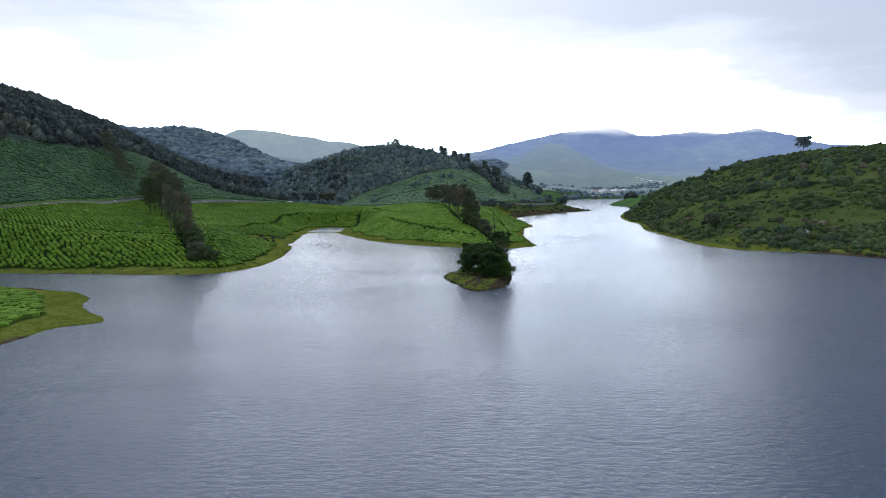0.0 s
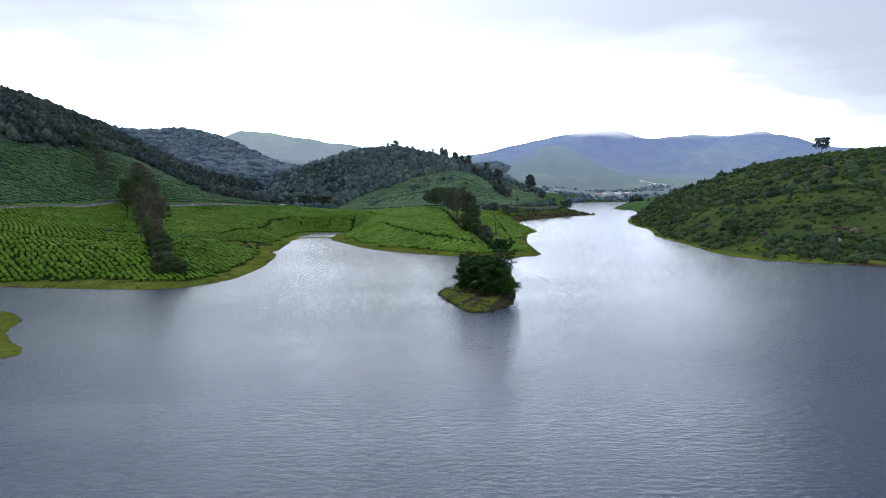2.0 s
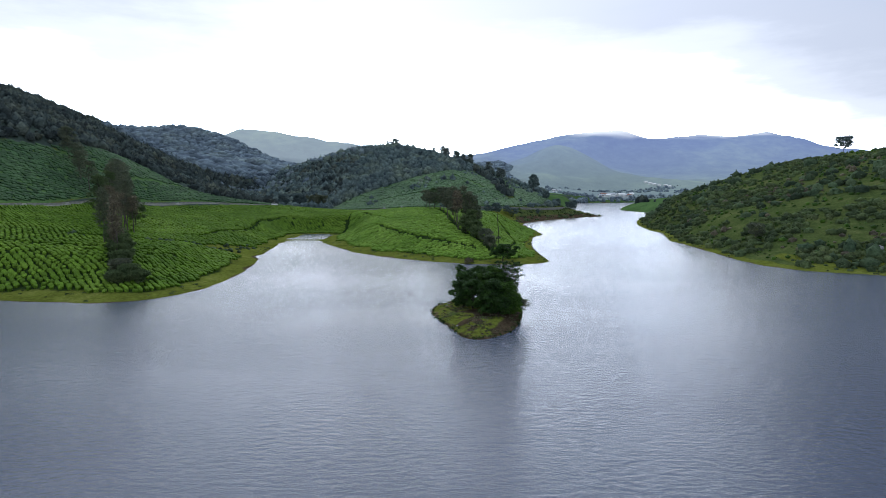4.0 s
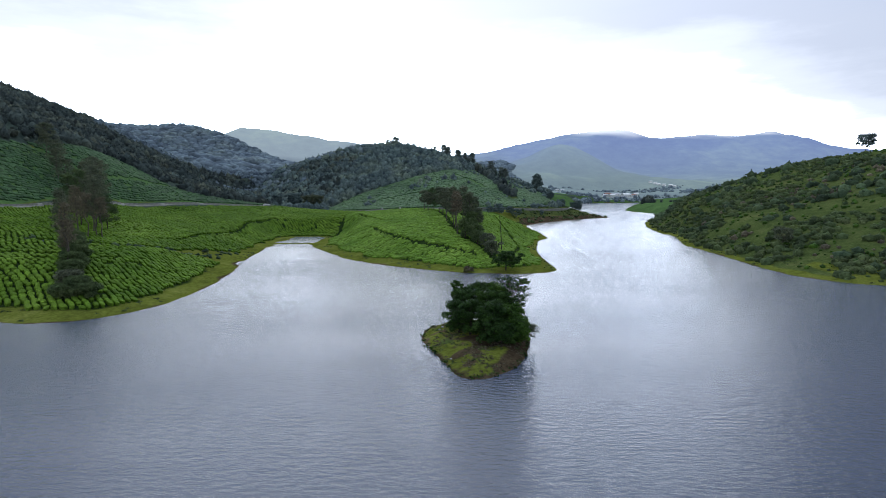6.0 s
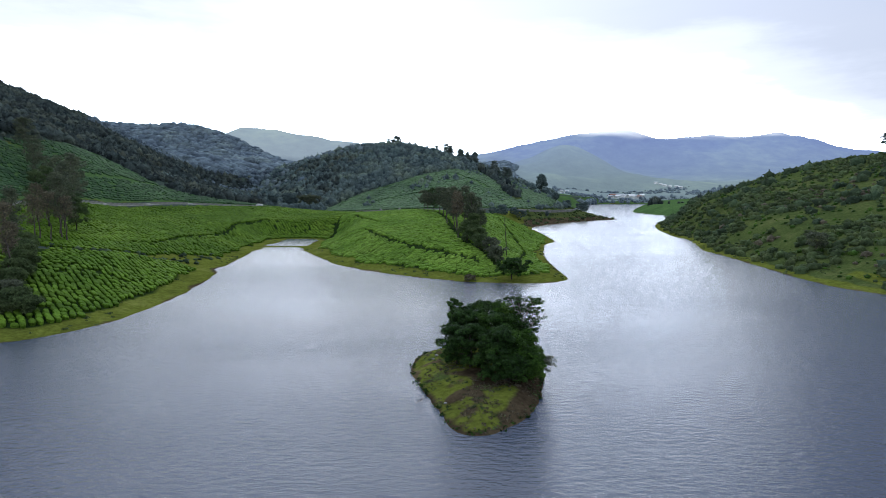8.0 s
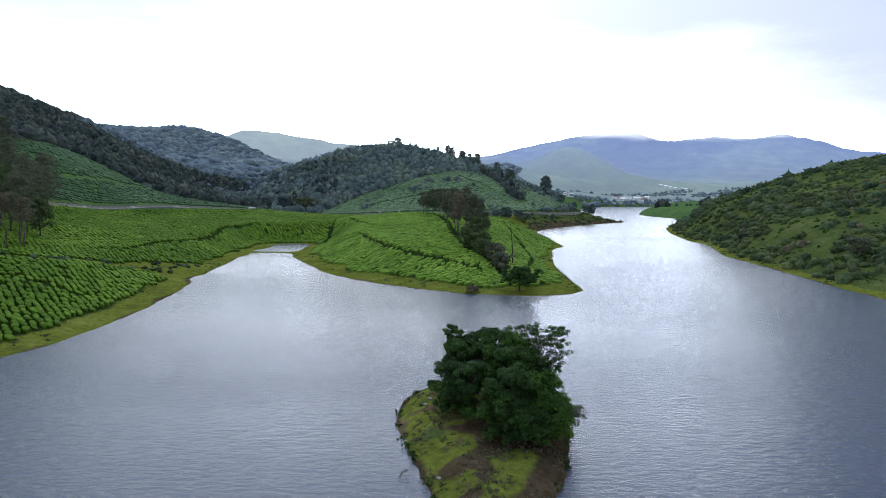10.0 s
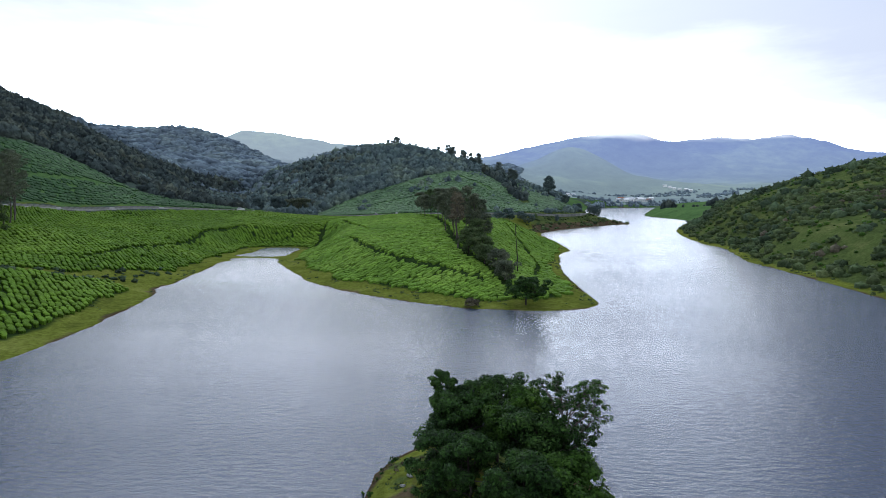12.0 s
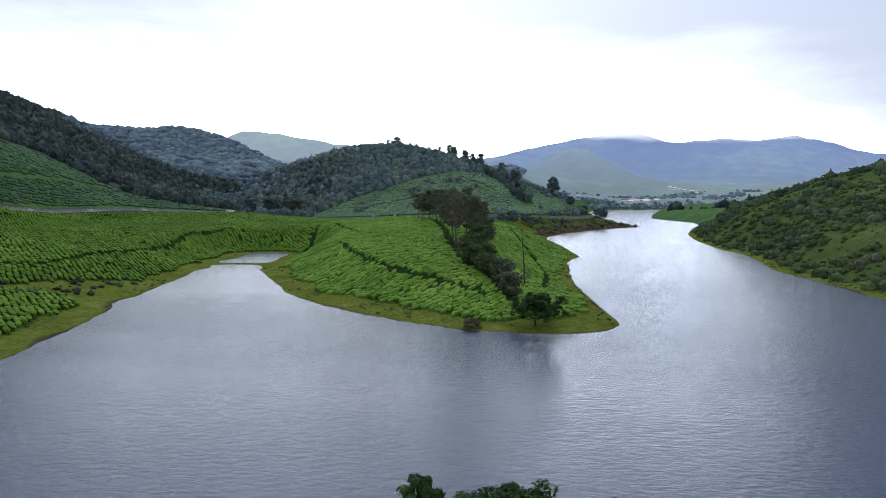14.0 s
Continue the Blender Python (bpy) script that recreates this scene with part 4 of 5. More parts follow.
woods("scrub", "dark green shrubs scattered over a grassy hillside", (90, 150, 330, 620), 15000, lambda x, y: on_east(x, y) & in_sight(x, y), 1.5, 0.75, "leaf_scrub", 15, cards=20, spray=0.5, category="shrubs")
woods("scrub", "small olive shrubs in rough hill grass", (90, 160, 330, 560), 3600, lambda x, y: (inside_depth(SHORES[2], x, y) > 7) & (shore_depth(x, y) > 7) & in_sight(x, y), 0.75, 0.9, "leaf_fresh", 16, cards=16, spray=0.5, category="shrubs")
woods("shore_thicket", "dark thicket on the headland", (115, 425, 230, 640), 700, lambda x, y: (inside_depth(SHORES[2], x, y) > 4) & (near_path(x, y, [[(124, 468), (150, 492), (175, 500), (200, 540)]]) < 13), 2.3, 1.2, "leaf_thicket", 17, cards=24, spray=0.45, category="shrubs")
woods("road_bank_scrub", "low scrub on the bank below the road", (36, 470, 130, 600), 900, lambda x, y: (inside_depth(SHORES[0], x, y) > 3) & (inside_depth(MID_TEA, x, y) < -3) & (near_path(x, y, [ROAD_LINE]) > 3.5), 1.1, 0.8, "leaf_scrub", 18, cards=16, spray=0.45, category="shrubs")
woods("far_tree_belt", "dark belt of trees behind a far meadow", (190, 700, 420, 1000), 800, lambda x, y: (near_path(x, y, [[(236, 830), (260, 815), (330, 800), (420, 790)]]) < 9) & (shore_depth(x, y) > 7), 3.6, 1.5, "leaf_near_forest", 19, cards=14, spray=0.45)
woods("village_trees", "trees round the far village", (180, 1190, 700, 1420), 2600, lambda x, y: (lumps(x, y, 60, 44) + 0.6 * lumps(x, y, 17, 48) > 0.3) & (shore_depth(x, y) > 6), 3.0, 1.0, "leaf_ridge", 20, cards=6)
woods("thicket", "large dark thickets on the grassy hillside", (95, 190, 330, 600), 2600, lambda x, y: (inside_depth(SHORES[2], x, y) > 7) & (y < 600) & in_sight(x, y) & (lumps(x, y, 34, 45) + 0.5 * lumps(x, y, 12, 46) > np.where(np.hypot(x - 190, y - 318) < 38, -0.6, 0.3)), 2.3, 0.9, "leaf_thicket", 25, cards=28, spray=0.42, category="shrubs")
woods("dry_scrub", "brownish dry shrubs low on the hillside", (95, 190, 300, 360), 700, lambda x, y: (inside_depth(SHORES[2], x, y) > 9) & (lumps(x, y, 30, 47) > 0.1), 1.4, 0.75, "leaf_dry", 26, cards=22, spray=0.45, category="shrubs")
woods("far_shore_trees", "trees along the far shore, haze in their colour", (190, 1120, 440, 1270), 1600, lambda x, y: near_path(x, y, [[(205, 1146), (252, 1216), (300, 1212), (345, 1228), (430, 1244)]]) < 8, 3.0, 1.2, "leaf_ridge", 27, cards=6)

woods("meadow_shrubs", "low dark shrubs and clumps in the shore meadow", (-130, 200, -66, 300), 900, lambda x, y: (shore_depth(x, y) > 3) & (inside_depth(GAPS[0], x, y) > -1.5) & (lumps(x, y, 7, 91) > 0.0), 0.75, 0.8, "leaf_thicket", 29, cards=26, spray=0.5, category="shrubs")

# ---- trees of the islet ----
ISLE = "trees of the islet"


def isle(x, y):
    return (x, y, ground_z(x, y))


tree(101, "dense dark green broadleaf tree on the islet", "tree", isle(0.3, 155.2), 6.4, 2.9, 0.08, 0.86, 18, 6, 0.4, 0.2, 0.66, 125, 0.27, 0.16, group=ISLE)
tree(102, "tall dark green broadleaf tree on the islet", "tree", isle(3.6, 157.0), 7.2, 2.9, 0.1, 0.88, 18, 6, 0.45, 0.24, 0.7, 125, 0.27, 0.16, group=ISLE)
tree(103, "broadleaf tree with yellowish green top on the islet", "tree", isle(5.6, 153.0), 7.8, 2.7, 0.1, 0.86, 17, 6, 0.4, 0.22, 0.68, 120, 0.27, 0.16, leaf="leaf_fresh", group=ISLE)
tree(104, "open-crowned tree with bare forking limbs on the islet", "tree", isle(7.8, 150.8), 9.2, 2.5, 0.28, 0.74, 22, 9, 0.8, 0.2, 0.42, 50, 0.2, 0.11, bark="bark", lean=(0.5, 0.2), flat=1, squash=0.5, group=ISLE)
tree(105, "low dark leafy tree at the front of the islet", "tree", isle(4.7, 144.6), 6.4, 2.8, 0.04, 0.84, 18, 6, 0.12, 0.16, 0.68, 120, 0.27, 0.16, group=ISLE)
tree(106, "low spreading olive green tree over the islet bank", "tree", isle(7.5, 146.2), 5.6, 2.7, 0.04, 0.84, 18, 6, 0.12, 0.16, 0.68, 110, 0.26, 0.15, leaf="leaf_fresh", group=ISLE)
tree(107, "low dense dark tree on the islet grass", "tree", isle(-0.4, 150.4), 5.4, 2.2, 0.05, 0.84, 14, 6, 0.25, 0.14, 0.6, 110, 0.26, 0.15, group=ISLE)
tree(108, "thin pale twiggy shrub leaning over the water", "shrub", isle(9.6, 147.2), 3.2, 2.0, 0.1, 0.8, 11, 7, 0.3, 0.06, 0.4, 24, 0.2, 0.1, leaf="leaf_grey", bark="bark", lean=(1.2, -0.2), group=ISLE, name="shrub")
tree(109, "dark leafy tree with a pointed leaning top", "tree", isle(-0.3, 157.2), 7.6, 1.3, 0.2, 0.92, 20, 4, 0.9, 0.12, 0.36, 70, 0.25, 0.14, lean=(-0.7, 0.3), group=ISLE)

tree(110, "low dark bushy tree in the middle of the islet", "tree", isle(1.4, 148.8), 6.0, 2.5, 0.04, 0.84, 17, 6, 0.12, 0.15, 0.64, 110, 0.27, 0.16, group=ISLE)
tree(111, "dark leafy tree filling the islet grove", "tree", isle(6.0, 149.6), 7.0, 2.8, 0.08, 0.86, 18, 6, 0.25, 0.18, 0.68, 115, 0.27, 0.16, group=ISLE)
tree(112, "low dark bush under the islet's front trees", "bush", isle(6.0, 142.8), 3.4, 2.4, 0.02, 0.82, 15, 5, 0.1, 0.1, 0.62, 100, 0.26, 0.15, group=ISLE, name="bush")
tree(113, "olive green bushy tree at the islet's bank", "tree", isle(8.1, 144.6), 4.3, 2.2, 0.02, 0.82, 15, 5, 0.12, 0.12, 0.64, 100, 0.26, 0.15, leaf="leaf_fresh", group=ISLE)

# ---- trees on the knoll's crest, down to the shore ----
RIDGE = "trees on the knoll"
RIDGE_SPOTS = [(-21, 378, 11, 3.0, 1), (-16, 368, 12, 3.2, 0), (-12, 356, 13, 3.2, 1), (-18, 360, 10, 2.8, 1), (-8, 340, 13, 2.6, 1), (-5, 322, 15, 2.4, 1), (-7, 310, 14, 2.4, 1), (0, 312, 16, 2.4, 1), (2, 302, 14, 2.6, 0),
               (-2.3, 277, 16, 2.1, 2), (-3, 292, 15, 2.2, 2), (2.5, 288, 15, 2.2, 1), (1.0, 270, 7, 2.4, 0), (4.5, 264, 6, 2.5, 0), (5.0, 258, 5, 2.4, 0), (8.0, 252.5, 5.2, 2.4, 1), (9.4, 246, 4.4, 2.2, 1),
               (-10, 346, 12, 3.2, 1), (-3, 332, 13, 3.0, 1), (4, 318, 11, 3.0, 1), (-4, 300, 12, 2.8, 1), (6, 296, 8, 2.8, 1), (3, 280, 8, 2.6, 0)]
for i, (x, y, h, r, kind) in enumerate(RIDGE_SPOTS):
    leaf = ("leaf_scrub", "leaf_grey", "leaf_dry")[kind]
    words = ("dark green tree among others on the knoll", "grey-green slender tree on the knoll", "half-bare tall tree with brownish foliage on the knoll")[kind]
    tree(200 + i, words, "tree", (x, y, ground_z(x, y)), h, r, (0.14, 0.3, 0.45)[kind] if h > 8 else 0.06, 0.92, 18, 4, 0.5, 0.16 + 0.004 * h, 0.85, (72, 46, 22)[kind], 0.46, 0.28, leaf=leaf, bark="bark" if kind else "bark_dark", group=RIDGE)
tree(230, "small umbrella-shaped dark tree on the shore grass", "tree", (12.8, 231.0, ground_z(12.8, 231.0)), 5.9, 3.9, 0.26, 0.8, 22, 7, 0.22, 0.2, 0.66, 110, 0.32, 0.19, leaf="leaf_dark", bark="bark_dark", squash=0.7)

tree(231, "low heap of dry brown brush on the shore", "shrub", (1.6, 230.4, ground_z(1.6, 230.4)), 1.5, 1.7, 0.05, 0.7, 10, 4, 0.2, 0.06, 0.5, 30, 0.3, 0.16, leaf="leaf_dry", bark="bark", name="shrub")

# the bare pole of a dead trunk above the tea
rng = np.random.default_rng(77)
snag = thing("dead_tree", "tall thin dead trunk with twig stubs among tea", "dead tree", (13.0, 256.0, ground_z(13.0, 256.0)))
k = np.linspace(0, 1, 9)
stem = np.stack([np.sin(k * 5) * 0.12 - k * 0.5, np.cos(k * 4) * 0.1, k * 12.8 - 0.4], -1)
mesh_object("stem", *tube(stem, 0.17 * (1 - 0.7 * k), 7), [M["bark_dark"]], parent=snag)
for i in range(16):
    s = rng.uniform(0.15, 0.98)
    root = np.array([np.interp(s, k, stem[:, c]) for c in range(3)])
    go = np.array([rng.normal(), rng.normal(), 0.7])
    mesh_object("twig", *tube([root, root + go * 0.25, root + go * rng.uniform(0.3, 0.6)], [0.05, 0.035, 0.012], 4), [M["bark_dark"]], parent=snag)

# ---- the line of tall trees on the tea slope ----
LEFT = "tall trees on the tea slope"
LEFT_SPOTS = [(-106.5, 210, 17, 2.2, 1), (-110, 222, 15, 2.2, 2), (-119, 240, 15, 2.6, 2), (-116, 243, 14, 2.4, 2), (-122, 240, 17, 2.8, 2), (-121, 248, 20, 3.2, 1), (-126, 254, 21, 3.4, 1), (-130, 262, 22, 3.6, 1), (-138, 266, 21, 3.8, 0),
              (-146, 272, 19, 3.8, 0), (-142, 280, 23, 4.0, 1), (-150, 288, 25, 4.2, 1), (-152, 298, 22, 4.2, 1), (-158, 308, 26, 4.4, 1), (-164, 318, 27, 4.6, 1), (-170, 326, 27, 4.4, 1), (-178, 336, 22, 4.2, 1), (-192, 338, 16, 4.2, 1),
              (-200, 344, 16, 4.2, 1), (-206, 352, 14, 4.2, 1), (-214, 357, 13, 4.4, 1), (-222, 368, 12, 4.4, 1), (-135, 272, 15, 3.6, 0), (-126, 262, 12, 3.2, 0), (-154, 292, 15, 4.0, 0), (-172, 318, 15, 4.2, 0),
              (-89, 186.5, 17, 1.4, 2), (-91, 190, 12, 1.2, 2), (-94, 197, 5.5, 2.6, 0), (-97, 200, 6, 2.6, 0), (-91, 193, 5, 2.6, 0), (-88.5, 187.5, 4.6, 2.4, 0), (-86, 183, 4.4, 2.5, 0), (-101, 206, 6.5, 2.8, 0),
              (-84, 179.5, 3.6, 2.4, 1), (-81, 177.5, 3.2, 2.4, 3), (-78.5, 176.5, 2.8, 2.2, 3), (-82.5, 174.8, 2.6, 2.2, 3)]
for i, (x, y, h, r, kind) in enumerate(LEFT_SPOTS):
    leaf = ("leaf_scrub", "leaf_grey", "leaf_dry", "leaf_scrub")[kind]
    words = ("dark leafy tree in a line up the tea slope", "grey-green tall tree in a line up the tea slope", "thin half-bare tree with dry foliage above tea", "olive bushy shrub at the tea field's edge")[kind]
    tree(300 + i, words, "tree" if kind < 3 else "shrub", (x, y, ground_z(x, y)), h, r, (0.15, 0.28, 0.45, 0.05)[kind] if h > 7 else 0.05, 0.92, 19, 4, 0.5, 0.14 + 0.005 * h, 1.1, (66, 40, 12, 80)[kind], 0.42, 0.26, leaf=leaf, bark="bark" if kind else "bark_dark", group=LEFT,
         name="tree" if kind < 3 else "shrub")

# ---- single trees that stand out on the skylines ----
def far_tree(seed, label, x, y, h, r, flat=0.0, dense=60, group="", leaf="leaf_hill", low=0.2):
    return tree(seed, label, "tree", (x, y, ground_z(x, y)), h, r, low, 0.88, 15, 5, 0.5, 0.016 * h, 0.125 * h, int(dense * 0.8), 0.06 * h, 0.04 * h, leaf=leaf, bark="bark", flat=flat, squash=0.75, group=group)


far_tree(401, "wide-crowned lone tree on the grassy hilltop", 228, 404, 10, 4.2, 1, 70)
far_tree(403, "small umbrella-shaped tree low on the grassy hillside", 108, 260, 6.5, 3.0, 1, 60, leaf="leaf_grey")
far_tree(402, "tall lone tree on the hill's falling ridge", 84, 745, 21, 5.5, 0, 60)
for i, (x, y, h, r) in enumerate([(101, 594, 8, 2.6), (97, 592, 6, 1.8), (104, 596, 11, 3.4), (90, 601, 6, 2.2), (80, 610, 10, 3.6)]):
    far_tree(410 + i, "small dark tree by the road on the spit", x, y, h, r, 1 if i % 2 else 0, 50, "trees on the spit")
sky = np.random.default_rng(88)
for i, k in enumerate(np.linspace(0, 1, 26)):
    x, y = np.interp(k, [0, 0.3, 0.55, 0.8, 1.0], [-128, -84, -30, 9, 50]), np.interp(k, [0, 0.3, 0.55, 0.8, 1.0], [846, 848, 822, 768, 772])
    h = np.interp(k, [0, 0.25, 0.3, 0.5, 0.6, 1.0], [7, 11, 8, 8, 14, 11]) * sky.uniform(0.75, 1.35)
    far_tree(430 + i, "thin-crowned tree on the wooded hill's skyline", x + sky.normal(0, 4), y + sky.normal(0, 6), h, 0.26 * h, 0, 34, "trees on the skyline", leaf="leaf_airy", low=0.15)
for i, (x, y, h, r) in enumerate([(-118, 516, 12, 7.5), (-134, 522, 13, 5.0), (-145, 512, 10, 4.0)]):
    far_tree(450 + i, "broad pale green tree beside the road" if i == 0 else "dark tree beside the road", x, y, h, r, 1, 110, leaf="leaf_grey" if i == 0 else "leaf_hill", low=0.2)
for i, (x, y, h, r) in enumerate([(25, 470, 8, 3.6), (38, 490, 6, 4.2), (33, 487, 6, 3.0), (62, 530, 4.5, 1.4), (18, 462, 5, 2.6), (5, 470, 7, 3.5), (-12, 476, 7, 3.5)]):
    far_tree(460 + i, "rounded dark tree behind the tea knoll", x, y, h, r, 0, 120, "trees behind the knoll", low=0.08)

# ---- road, walls, rocks and the far village ----
def along_line(line, step):
    p = np.array(line, float)
    seg = np.r_[0, np.cumsum(np.hypot(*np.diff(p, axis=0).T))]
    s = np.arange(0, seg[-1], step)
    # smooth the corners
    x, y = np.interp(s, seg, p[:, 0]), np.interp(s, seg, p[:, 1])
    w = max(3, int(24 / step))
    ker = np.ones(w) / w
    x, y = np.convolve(np.pad(x, w // 2, "edge"), ker, "valid")[:len(s)], np.convolve(np.pad(y, w // 2, "edge"), ker, "valid")[:len(s)]
    tx, ty = np.gradient(x), np.gradient(y)
    n = np.hypot(tx, ty)
    return x, y, -ty / n, tx / n


rx, ry, sx_, sy_ = along_line(ROAD_LINE, 3.0)
rz = terrain(rx, ry)
rz = np.convolve(np.pad(rz, 3, "edge"), np.ones(7) / 7, "valid") + 0.35
prof = [(-2.3, -1.2), (-1.7, 0.0), (0, 0.06), (1.7, 0.0), (2.3, -1.2)]
rv = np.concatenate([np.stack([rx + sx_ * o, ry + sy_ * o, rz + h], -1)[:, None] for o, h in prof], 1).reshape(-1, 3)
road = mesh_object("road", rv, grid_faces(5, len(rx)), [M["road"]])
tagged(road, "narrow pale estate road along the hillside", "road", kind="structure")


def box_mesh(x0, x1, y0, y1, z0, z1):
    v = np.array([(x, y, z) for z in (z0, z1) for y in (y0, y1) for x in (x0, x1)], float)
    return v, np.array([(0, 2, 3, 1), (4, 5, 7, 6), (0, 1, 5, 4), (2, 6, 7, 3), (0, 4, 6, 2), (1, 3, 7, 5)])


# low parapet on the valley side, in lengths with gaps
parapet = thing("parapet_wall", "low pale stone parapet along the estate road", "wall", (0, 0, 0))
pw = np.random.default_rng(5)
block_v, block_f = box_mesh(-1.45, 1.45, -0.2, 0.2, -0.7, 0.3)
block_v = block_v + pw.normal(0, 0.02, block_v.shape)
block_me = None
for i in range(18, len(rx) - 40):
    if i % 9 == 0:
        continue
    q = (rx[i] - sx_[i] * 1.8, ry[i] - sy_[i] * 1.8, rz[i])
    if block_me is None:
        b = mesh_object("wall_length", block_v, block_f, [M["wall_stone"]], smooth_faces=False, parent=parapet)
        block_me = b.data
    else:
        b = new("wall_length", block_me)
        b.parent = parapet
    b.matrix_basis = Matrix.LocRotScale(q, Euler((0, 0, math.atan2(-sx_[i], sy_[i]))), None)

# retaining wall under the road above the spit
keep_wall = thing("retaining_wall", "grey stone retaining wall under the road", "wall", (0, 0, 0))
lo, hi = int(np.argmin(np.hypot(rx - 36, ry - 512))), int(np.argmin(np.hypot(rx - 98, ry - 594)))
wv_ = []
for i in range(lo, hi):
    v, f = box_mesh(-1.5, 1.5, -0.3, 0.3, -2.4, 0.25)
    a = math.atan2(-sx_[i], sy_[i])
    c, s = math.cos(a), math.sin(a)
    v = v + pw.normal(0, 0.03, v.shape)
    v = np.stack([v[:, 0] * c - v[:, 1] * s + rx[i] - sx_[i] * 2.6, v[:, 0] * s + v[:, 1] * c + ry[i] - sy_[i] * 2.6, v[:, 2] + rz[i]], -1)
    wv_.append((v, f))
mesh_object("masonry", *join(wv_), [M["wall_stone"]], smooth_faces=False, parent=keep_wall)


def boulder(seed, label, place, size, material="stone"):
    r = np.random.default_rng(seed)
    v, f = BALL_2
    bumpy = 1 + 0.18 * np.sin(v @ r.normal(0, 2.4, 3) + 1)[:, None] + r.normal(0, 0.04, (len(v), 1))
    ob = mesh_object("boulder", v * bumpy * np.array(size), f, [M[material]], smooth_faces=False)
    ob.location = place
    return tagged(ob, label, "rock")


boulder(1, "large pale grey boulder in hillside scrub", (126.5, 222, ground_z(126.5, 222) + 0.4), (1.3, 0.9, 0.9))
for i, (x, y, s) in enumerate([(-3.2, 154.6, 0.34), (-3.6, 153.2, 0.28), (-4.9, 146.2, 0.24), (-1.4, 138.2, 0.22)]):
    boulder(10 + i, "small pale stone on the islet", (x, y, ground_z(x, y) + s * 0.3), (s * 0.8, s * 0.6, s * 0.5))

# tufts on shore and islet
r_t = np.random.default_rng(9)


def tufts(name, label, xy, size, leaf, blades=9):
    x, y = xy
    z = terrain(x, y)
    base = np.repeat(np.stack([x, y, z], -1), blades, 0)
    s = np.repeat(size * r_t.uniform(0.5, 1.6, len(x)), blades)[:, None]
    n = len(base)
    off = r_t.normal(0, 0.45, (n, 3)) * s * [1, 1, 0]
    v, f = leaf_cards(r_t, base + off + [0, 0, 1] * s * 0.35, r_t.normal(0, 1, (n, 3)) * [1, 1, 0.35] + [0, 0, 0.2], 0.9, 0.45)
    v = (v.reshape(n, 4, 3) - (base + off)[:, None]) * s[:, None] * 1.1 + (base + off)[:, None]
    ob = mesh_object(name, v.reshape(-1, 3), f, [M[leaf]], smooth_faces=False)
    return tagged(ob, label, "grass tufts", kind="stuff")


def shore_spots(n, box, lo, hi):
    x, y = spread_over(r_t, box, n, lambda x, y: (shore_depth(x, y) > lo) & (shore_depth(x, y) < hi) & (lumps(x, y, 8, 51) + 0.5 * lumps(x, y, 3, 52) > 0.25))
    return x, y


tufts("shore_tufts", "dark grass tufts along the lake shore", shore_spots(9000, (-140, 160, 50, 400), 0.6, 10), 0.42, "leaf_scrub")
tufts("shore_tufts", "olive tufts on the grassy east shore", shore_spots(6000, (88, 180, 180, 420), 0.6, 10), 0.5, "leaf_scrub")
ti = spread_over(r_t, (-7, 129, 12, 166), 1100, lambda x, y: (inside_depth(SHORES[3], x, y) > 0.25) & (lumps(x, y, 1.8, 53) > 0.25))
tufts("islet_tufts", "rough grass and weeds on the islet", ti, 0.26, "leaf_scrub", 7)
ti2 = spread_over(r_t, (-7, 129, 12, 166), 2600, lambda x, y: (inside_depth(SHORES[3], x, y) > 0.2) & (lumps(x, y, 3.2, 54) > 0.0))
tufts("islet_tufts", "dry yellowish grass on the islet", ti2, 0.22, "leaf_dry", 7)
ti3 = spread_over(r_t, (-7, 129, 12, 166), 1500, lambda x, y: (inside_depth(SHORES[3], x, y) > -0.1) & (inside_depth(SHORES[3], x, y) < 0.5))
tufts("islet_edge_weeds", "dark weeds along the islet's waterline", ti3, 0.3, "leaf_dark", 7)

# pale dead branches lying under the islet trees, and a drowned branch
for i, (x, y, a, n) in enumerate([(4.8, 142.4, 0.4, 5), (5.8, 142.9, 2.2, 4), (1.8, 143.4, 2.9, 4), (-4.4, 139.6, 1.0, 6)]):
    rb = np.random.default_rng(600 + i)
    drowned = i == 3
    z = 0.0 if drowned else ground_z(x, y)
    br = thing("dead_branch", "dark drowned branch rising from the water" if drowned else "pale dead branch lying on the islet", "branch", (x, y, z), turn=a)
    mesh_object("limb", *tube([(-0.6, 0, 0.05), (0, 0.1, 0.2), (0.7, -0.1, 0.35)], [0.04, 0.028, 0.012], 5), [M["bark_dark" if drowned else "bark"]], parent=br)
    for _ in range(n):
        s = rb.uniform(-0.4, 0.6)
        mesh_object("twig", *tube([(s, 0, 0.15), (s + rb.normal(0, 0.2), rb.normal(0, 0.2), 0.3), (s + rb.normal(0, 0.3), rb.normal(0, 0.3), 0.5)], [0.025, 0.015, 0.006], 4), [M["bark_dark" if drowned else "bark"]], parent=br)


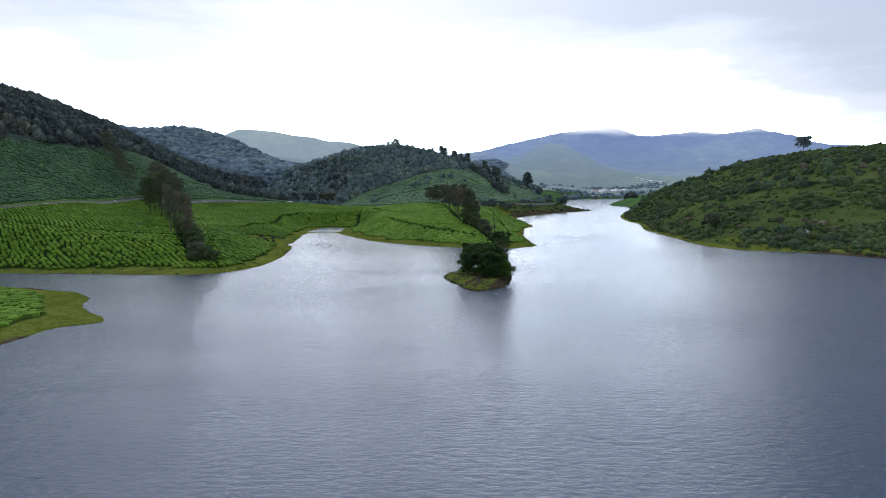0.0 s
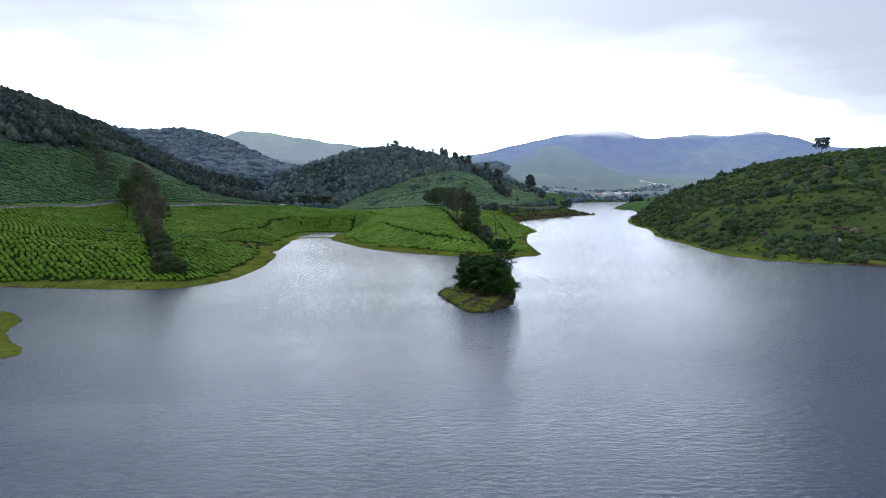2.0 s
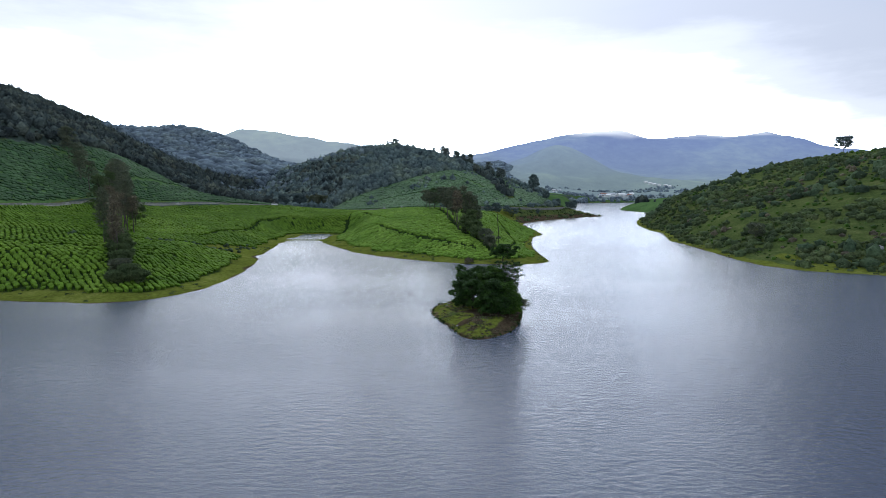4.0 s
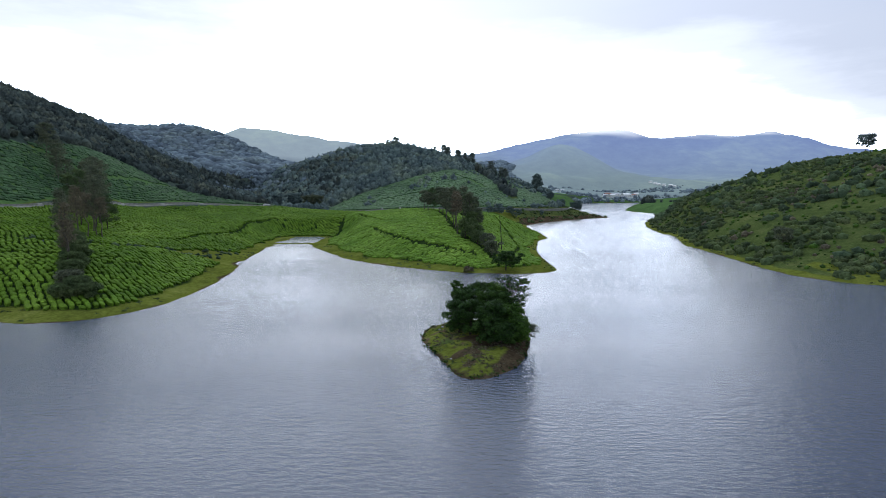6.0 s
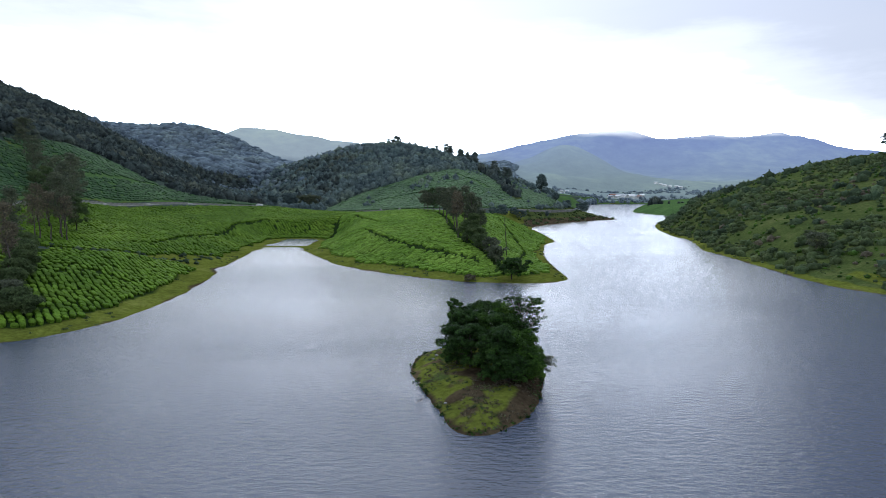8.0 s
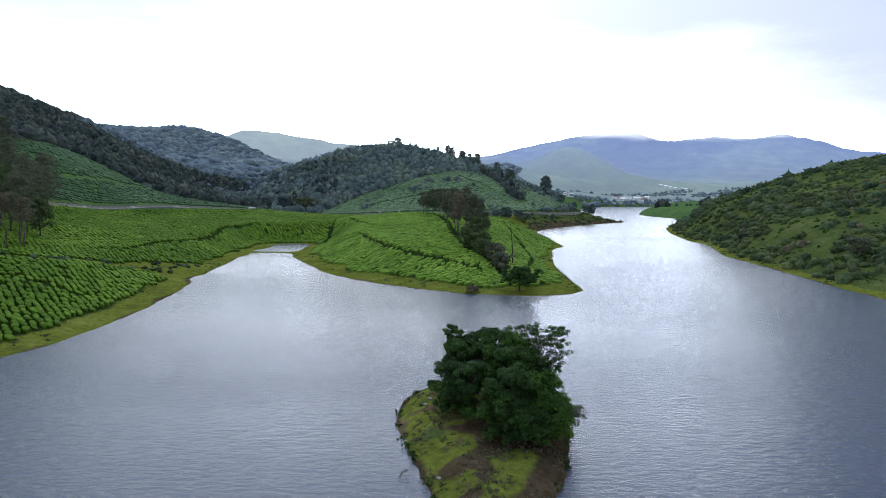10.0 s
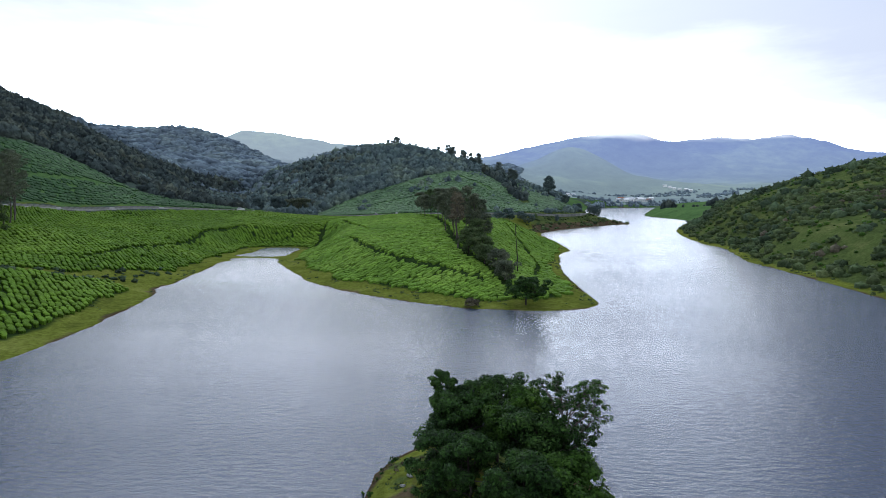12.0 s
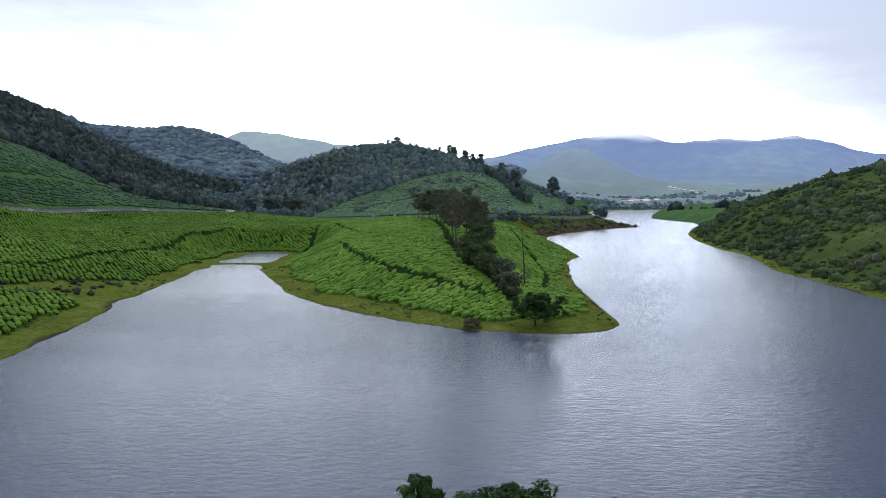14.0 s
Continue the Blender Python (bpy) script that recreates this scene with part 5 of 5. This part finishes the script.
def house(label, place, turn, w, d, h, roof):
    """A plain single-storey house: walls, gabled roof with eaves, door and windows."""
    ob = thing("house", label, "house", place, "houses of the far village", turn)
    mesh_object("wall", *box_mesh(-w / 2, w / 2, -d / 2, d / 2, -1.5, h), [M["white_paint"]], smooth_faces=False, parent=ob)
    e, r = 0.7, d * 0.28
    v = np.array([(-w / 2 - e, -d / 2 - e, h - 0.1), (w / 2 + e, -d / 2 - e, h - 0.1), (-w / 2 - e, 0, h + r), (w / 2 + e, 0, h + r), (-w / 2 - e, d / 2 + e, h - 0.1), (w / 2 + e, d / 2 + e, h - 0.1)])
    v = np.concatenate([v, v + [0, 0, 0.25]])
    f = [(6, 7, 9, 8), (8, 9, 11, 10), (0, 2, 3, 1), (2, 4, 5, 3), (0, 1, 7, 6), (4, 10, 11, 5), (0, 6, 8, 2), (2, 8, 10, 4), (1, 3, 9, 7), (3, 5, 11, 9)]
    mesh_object("roof", v, f, [M[roof]], smooth_faces=False, parent=ob)
    mesh_object("door", *box_mesh(-0.5, 0.5, -d / 2 - 0.08, -d / 2 + 0.02, 0, 2.1), [M["bark"]], smooth_faces=False, parent=ob)
    for c in (-0.34, 0.34):
        mesh_object("window", *box_mesh(w * c - 0.8, w * c + 0.8, -d / 2 - 0.06, -d / 2 + 0.02, 1.0, 2.3), [M["dark_glass"]], smooth_faces=False, parent=ob)
    return ob


hr = np.random.default_rng(21)
for i, (x, y, w) in enumerate([(276, 1232, 12), (283, 1240, 15), (291, 1234, 14), (300, 1238, 18), (308, 1246, 12), (317, 1236, 20), (326, 1244, 14), (334, 1238, 12), (341, 1250, 15), (296, 1256, 12), (312, 1260, 10), (328, 1262, 12), (196, 1250, 12), (188, 1262, 9)]):
    kind = i % 3
    place = (x, y, ground_z(x, y) + 1.2)
    turn = hr.uniform(-0.4, 0.4)
    roof = ("tin", "tile", "white_paint")[kind if i in (1, 7) or kind != 1 else 0]
    house("white far house with a %s roof" % {"tin": "grey tin", "tile": "red tile", "white_paint": "pale"}[roof], place, turn, w * 0.66, w * 0.46, 3.2 + 1.6 * (w > 14), roof)
# a row of white sheds on the terraces above the village
for i in range(6):
    x, y = 430 + i * 8 + hr.uniform(-2, 2), 1450 - i * 10
    house("long low white shed on the far terraces", (x, y, ground_z(x, y) + 2), -0.5, 7, 4, 2.2, "white_paint")


def parked_car(x, y, turn):
    ob = thing("car", "small white car parked on the estate road", "car", (x, y, ground_z(x, y) + 0.4), turn=turn)
    lower = np.array([(-2.1, 0.35), (-2.1, 0.85), (-1.3, 0.98), (1.2, 0.98), (2.05, 0.8), (2.1, 0.35)])
    upper = np.array([(-1.9, 0.95), (-1.5, 1.48), (0.3, 1.5), (1.0, 0.95)])

    def prism(outline, half):
        n = len(outline)
        v = np.concatenate([np.stack([outline[:, 0], np.full(n, s), outline[:, 1]], -1) for s in (-half, half)])
        f = [(i, (i + 1) % n, (i + 1) % n + n) for i in range(n)] + [(i, (i + 1) % n + n, i + n) for i in range(n)]
        f += [(0, i + 1, i) for i in range(1, n - 1)] + [(n, n + i, n + i + 1) for i in range(1, n - 1)]
        return v, np.array(f)
    mesh_object("body", *prism(lower, 0.82), [M["white_paint"]], smooth_faces=False, parent=ob)
    mesh_object("cabin", *prism(upper, 0.72), [M["dark_glass"]], smooth_faces=False, parent=ob)
    mesh_object("roof", *box_mesh(-1.5, 0.3, -0.7, 0.7, 1.47, 1.54), [M["white_paint"]], smooth_faces=False, parent=ob)
    for wx in (-1.3, 1.3):
        for wy in (-0.78, 0.78):
            mesh_object("wheel", *tube([(wx, wy - 0.1, 0.32), (wx, wy, 0.32), (wx, wy + 0.1, 0.32)], [0.3, 0.32, 0.3], 10), [M["bark_dark"]], parent=ob)


near = int(np.argmin(np.hypot(rx + 129, ry - 445)))
parked_car(float(rx[near]), float(ry[near]), math.atan2(-sx_[near], sy_[near]))
for i, (x, y) in enumerate([(-62, 506), (-48, 504)]):
    boulder(40 + i, "pale boulder beside the estate road", (x, y, ground_z(x, y) + 0.8), (1.1, 0.9, 1.2))
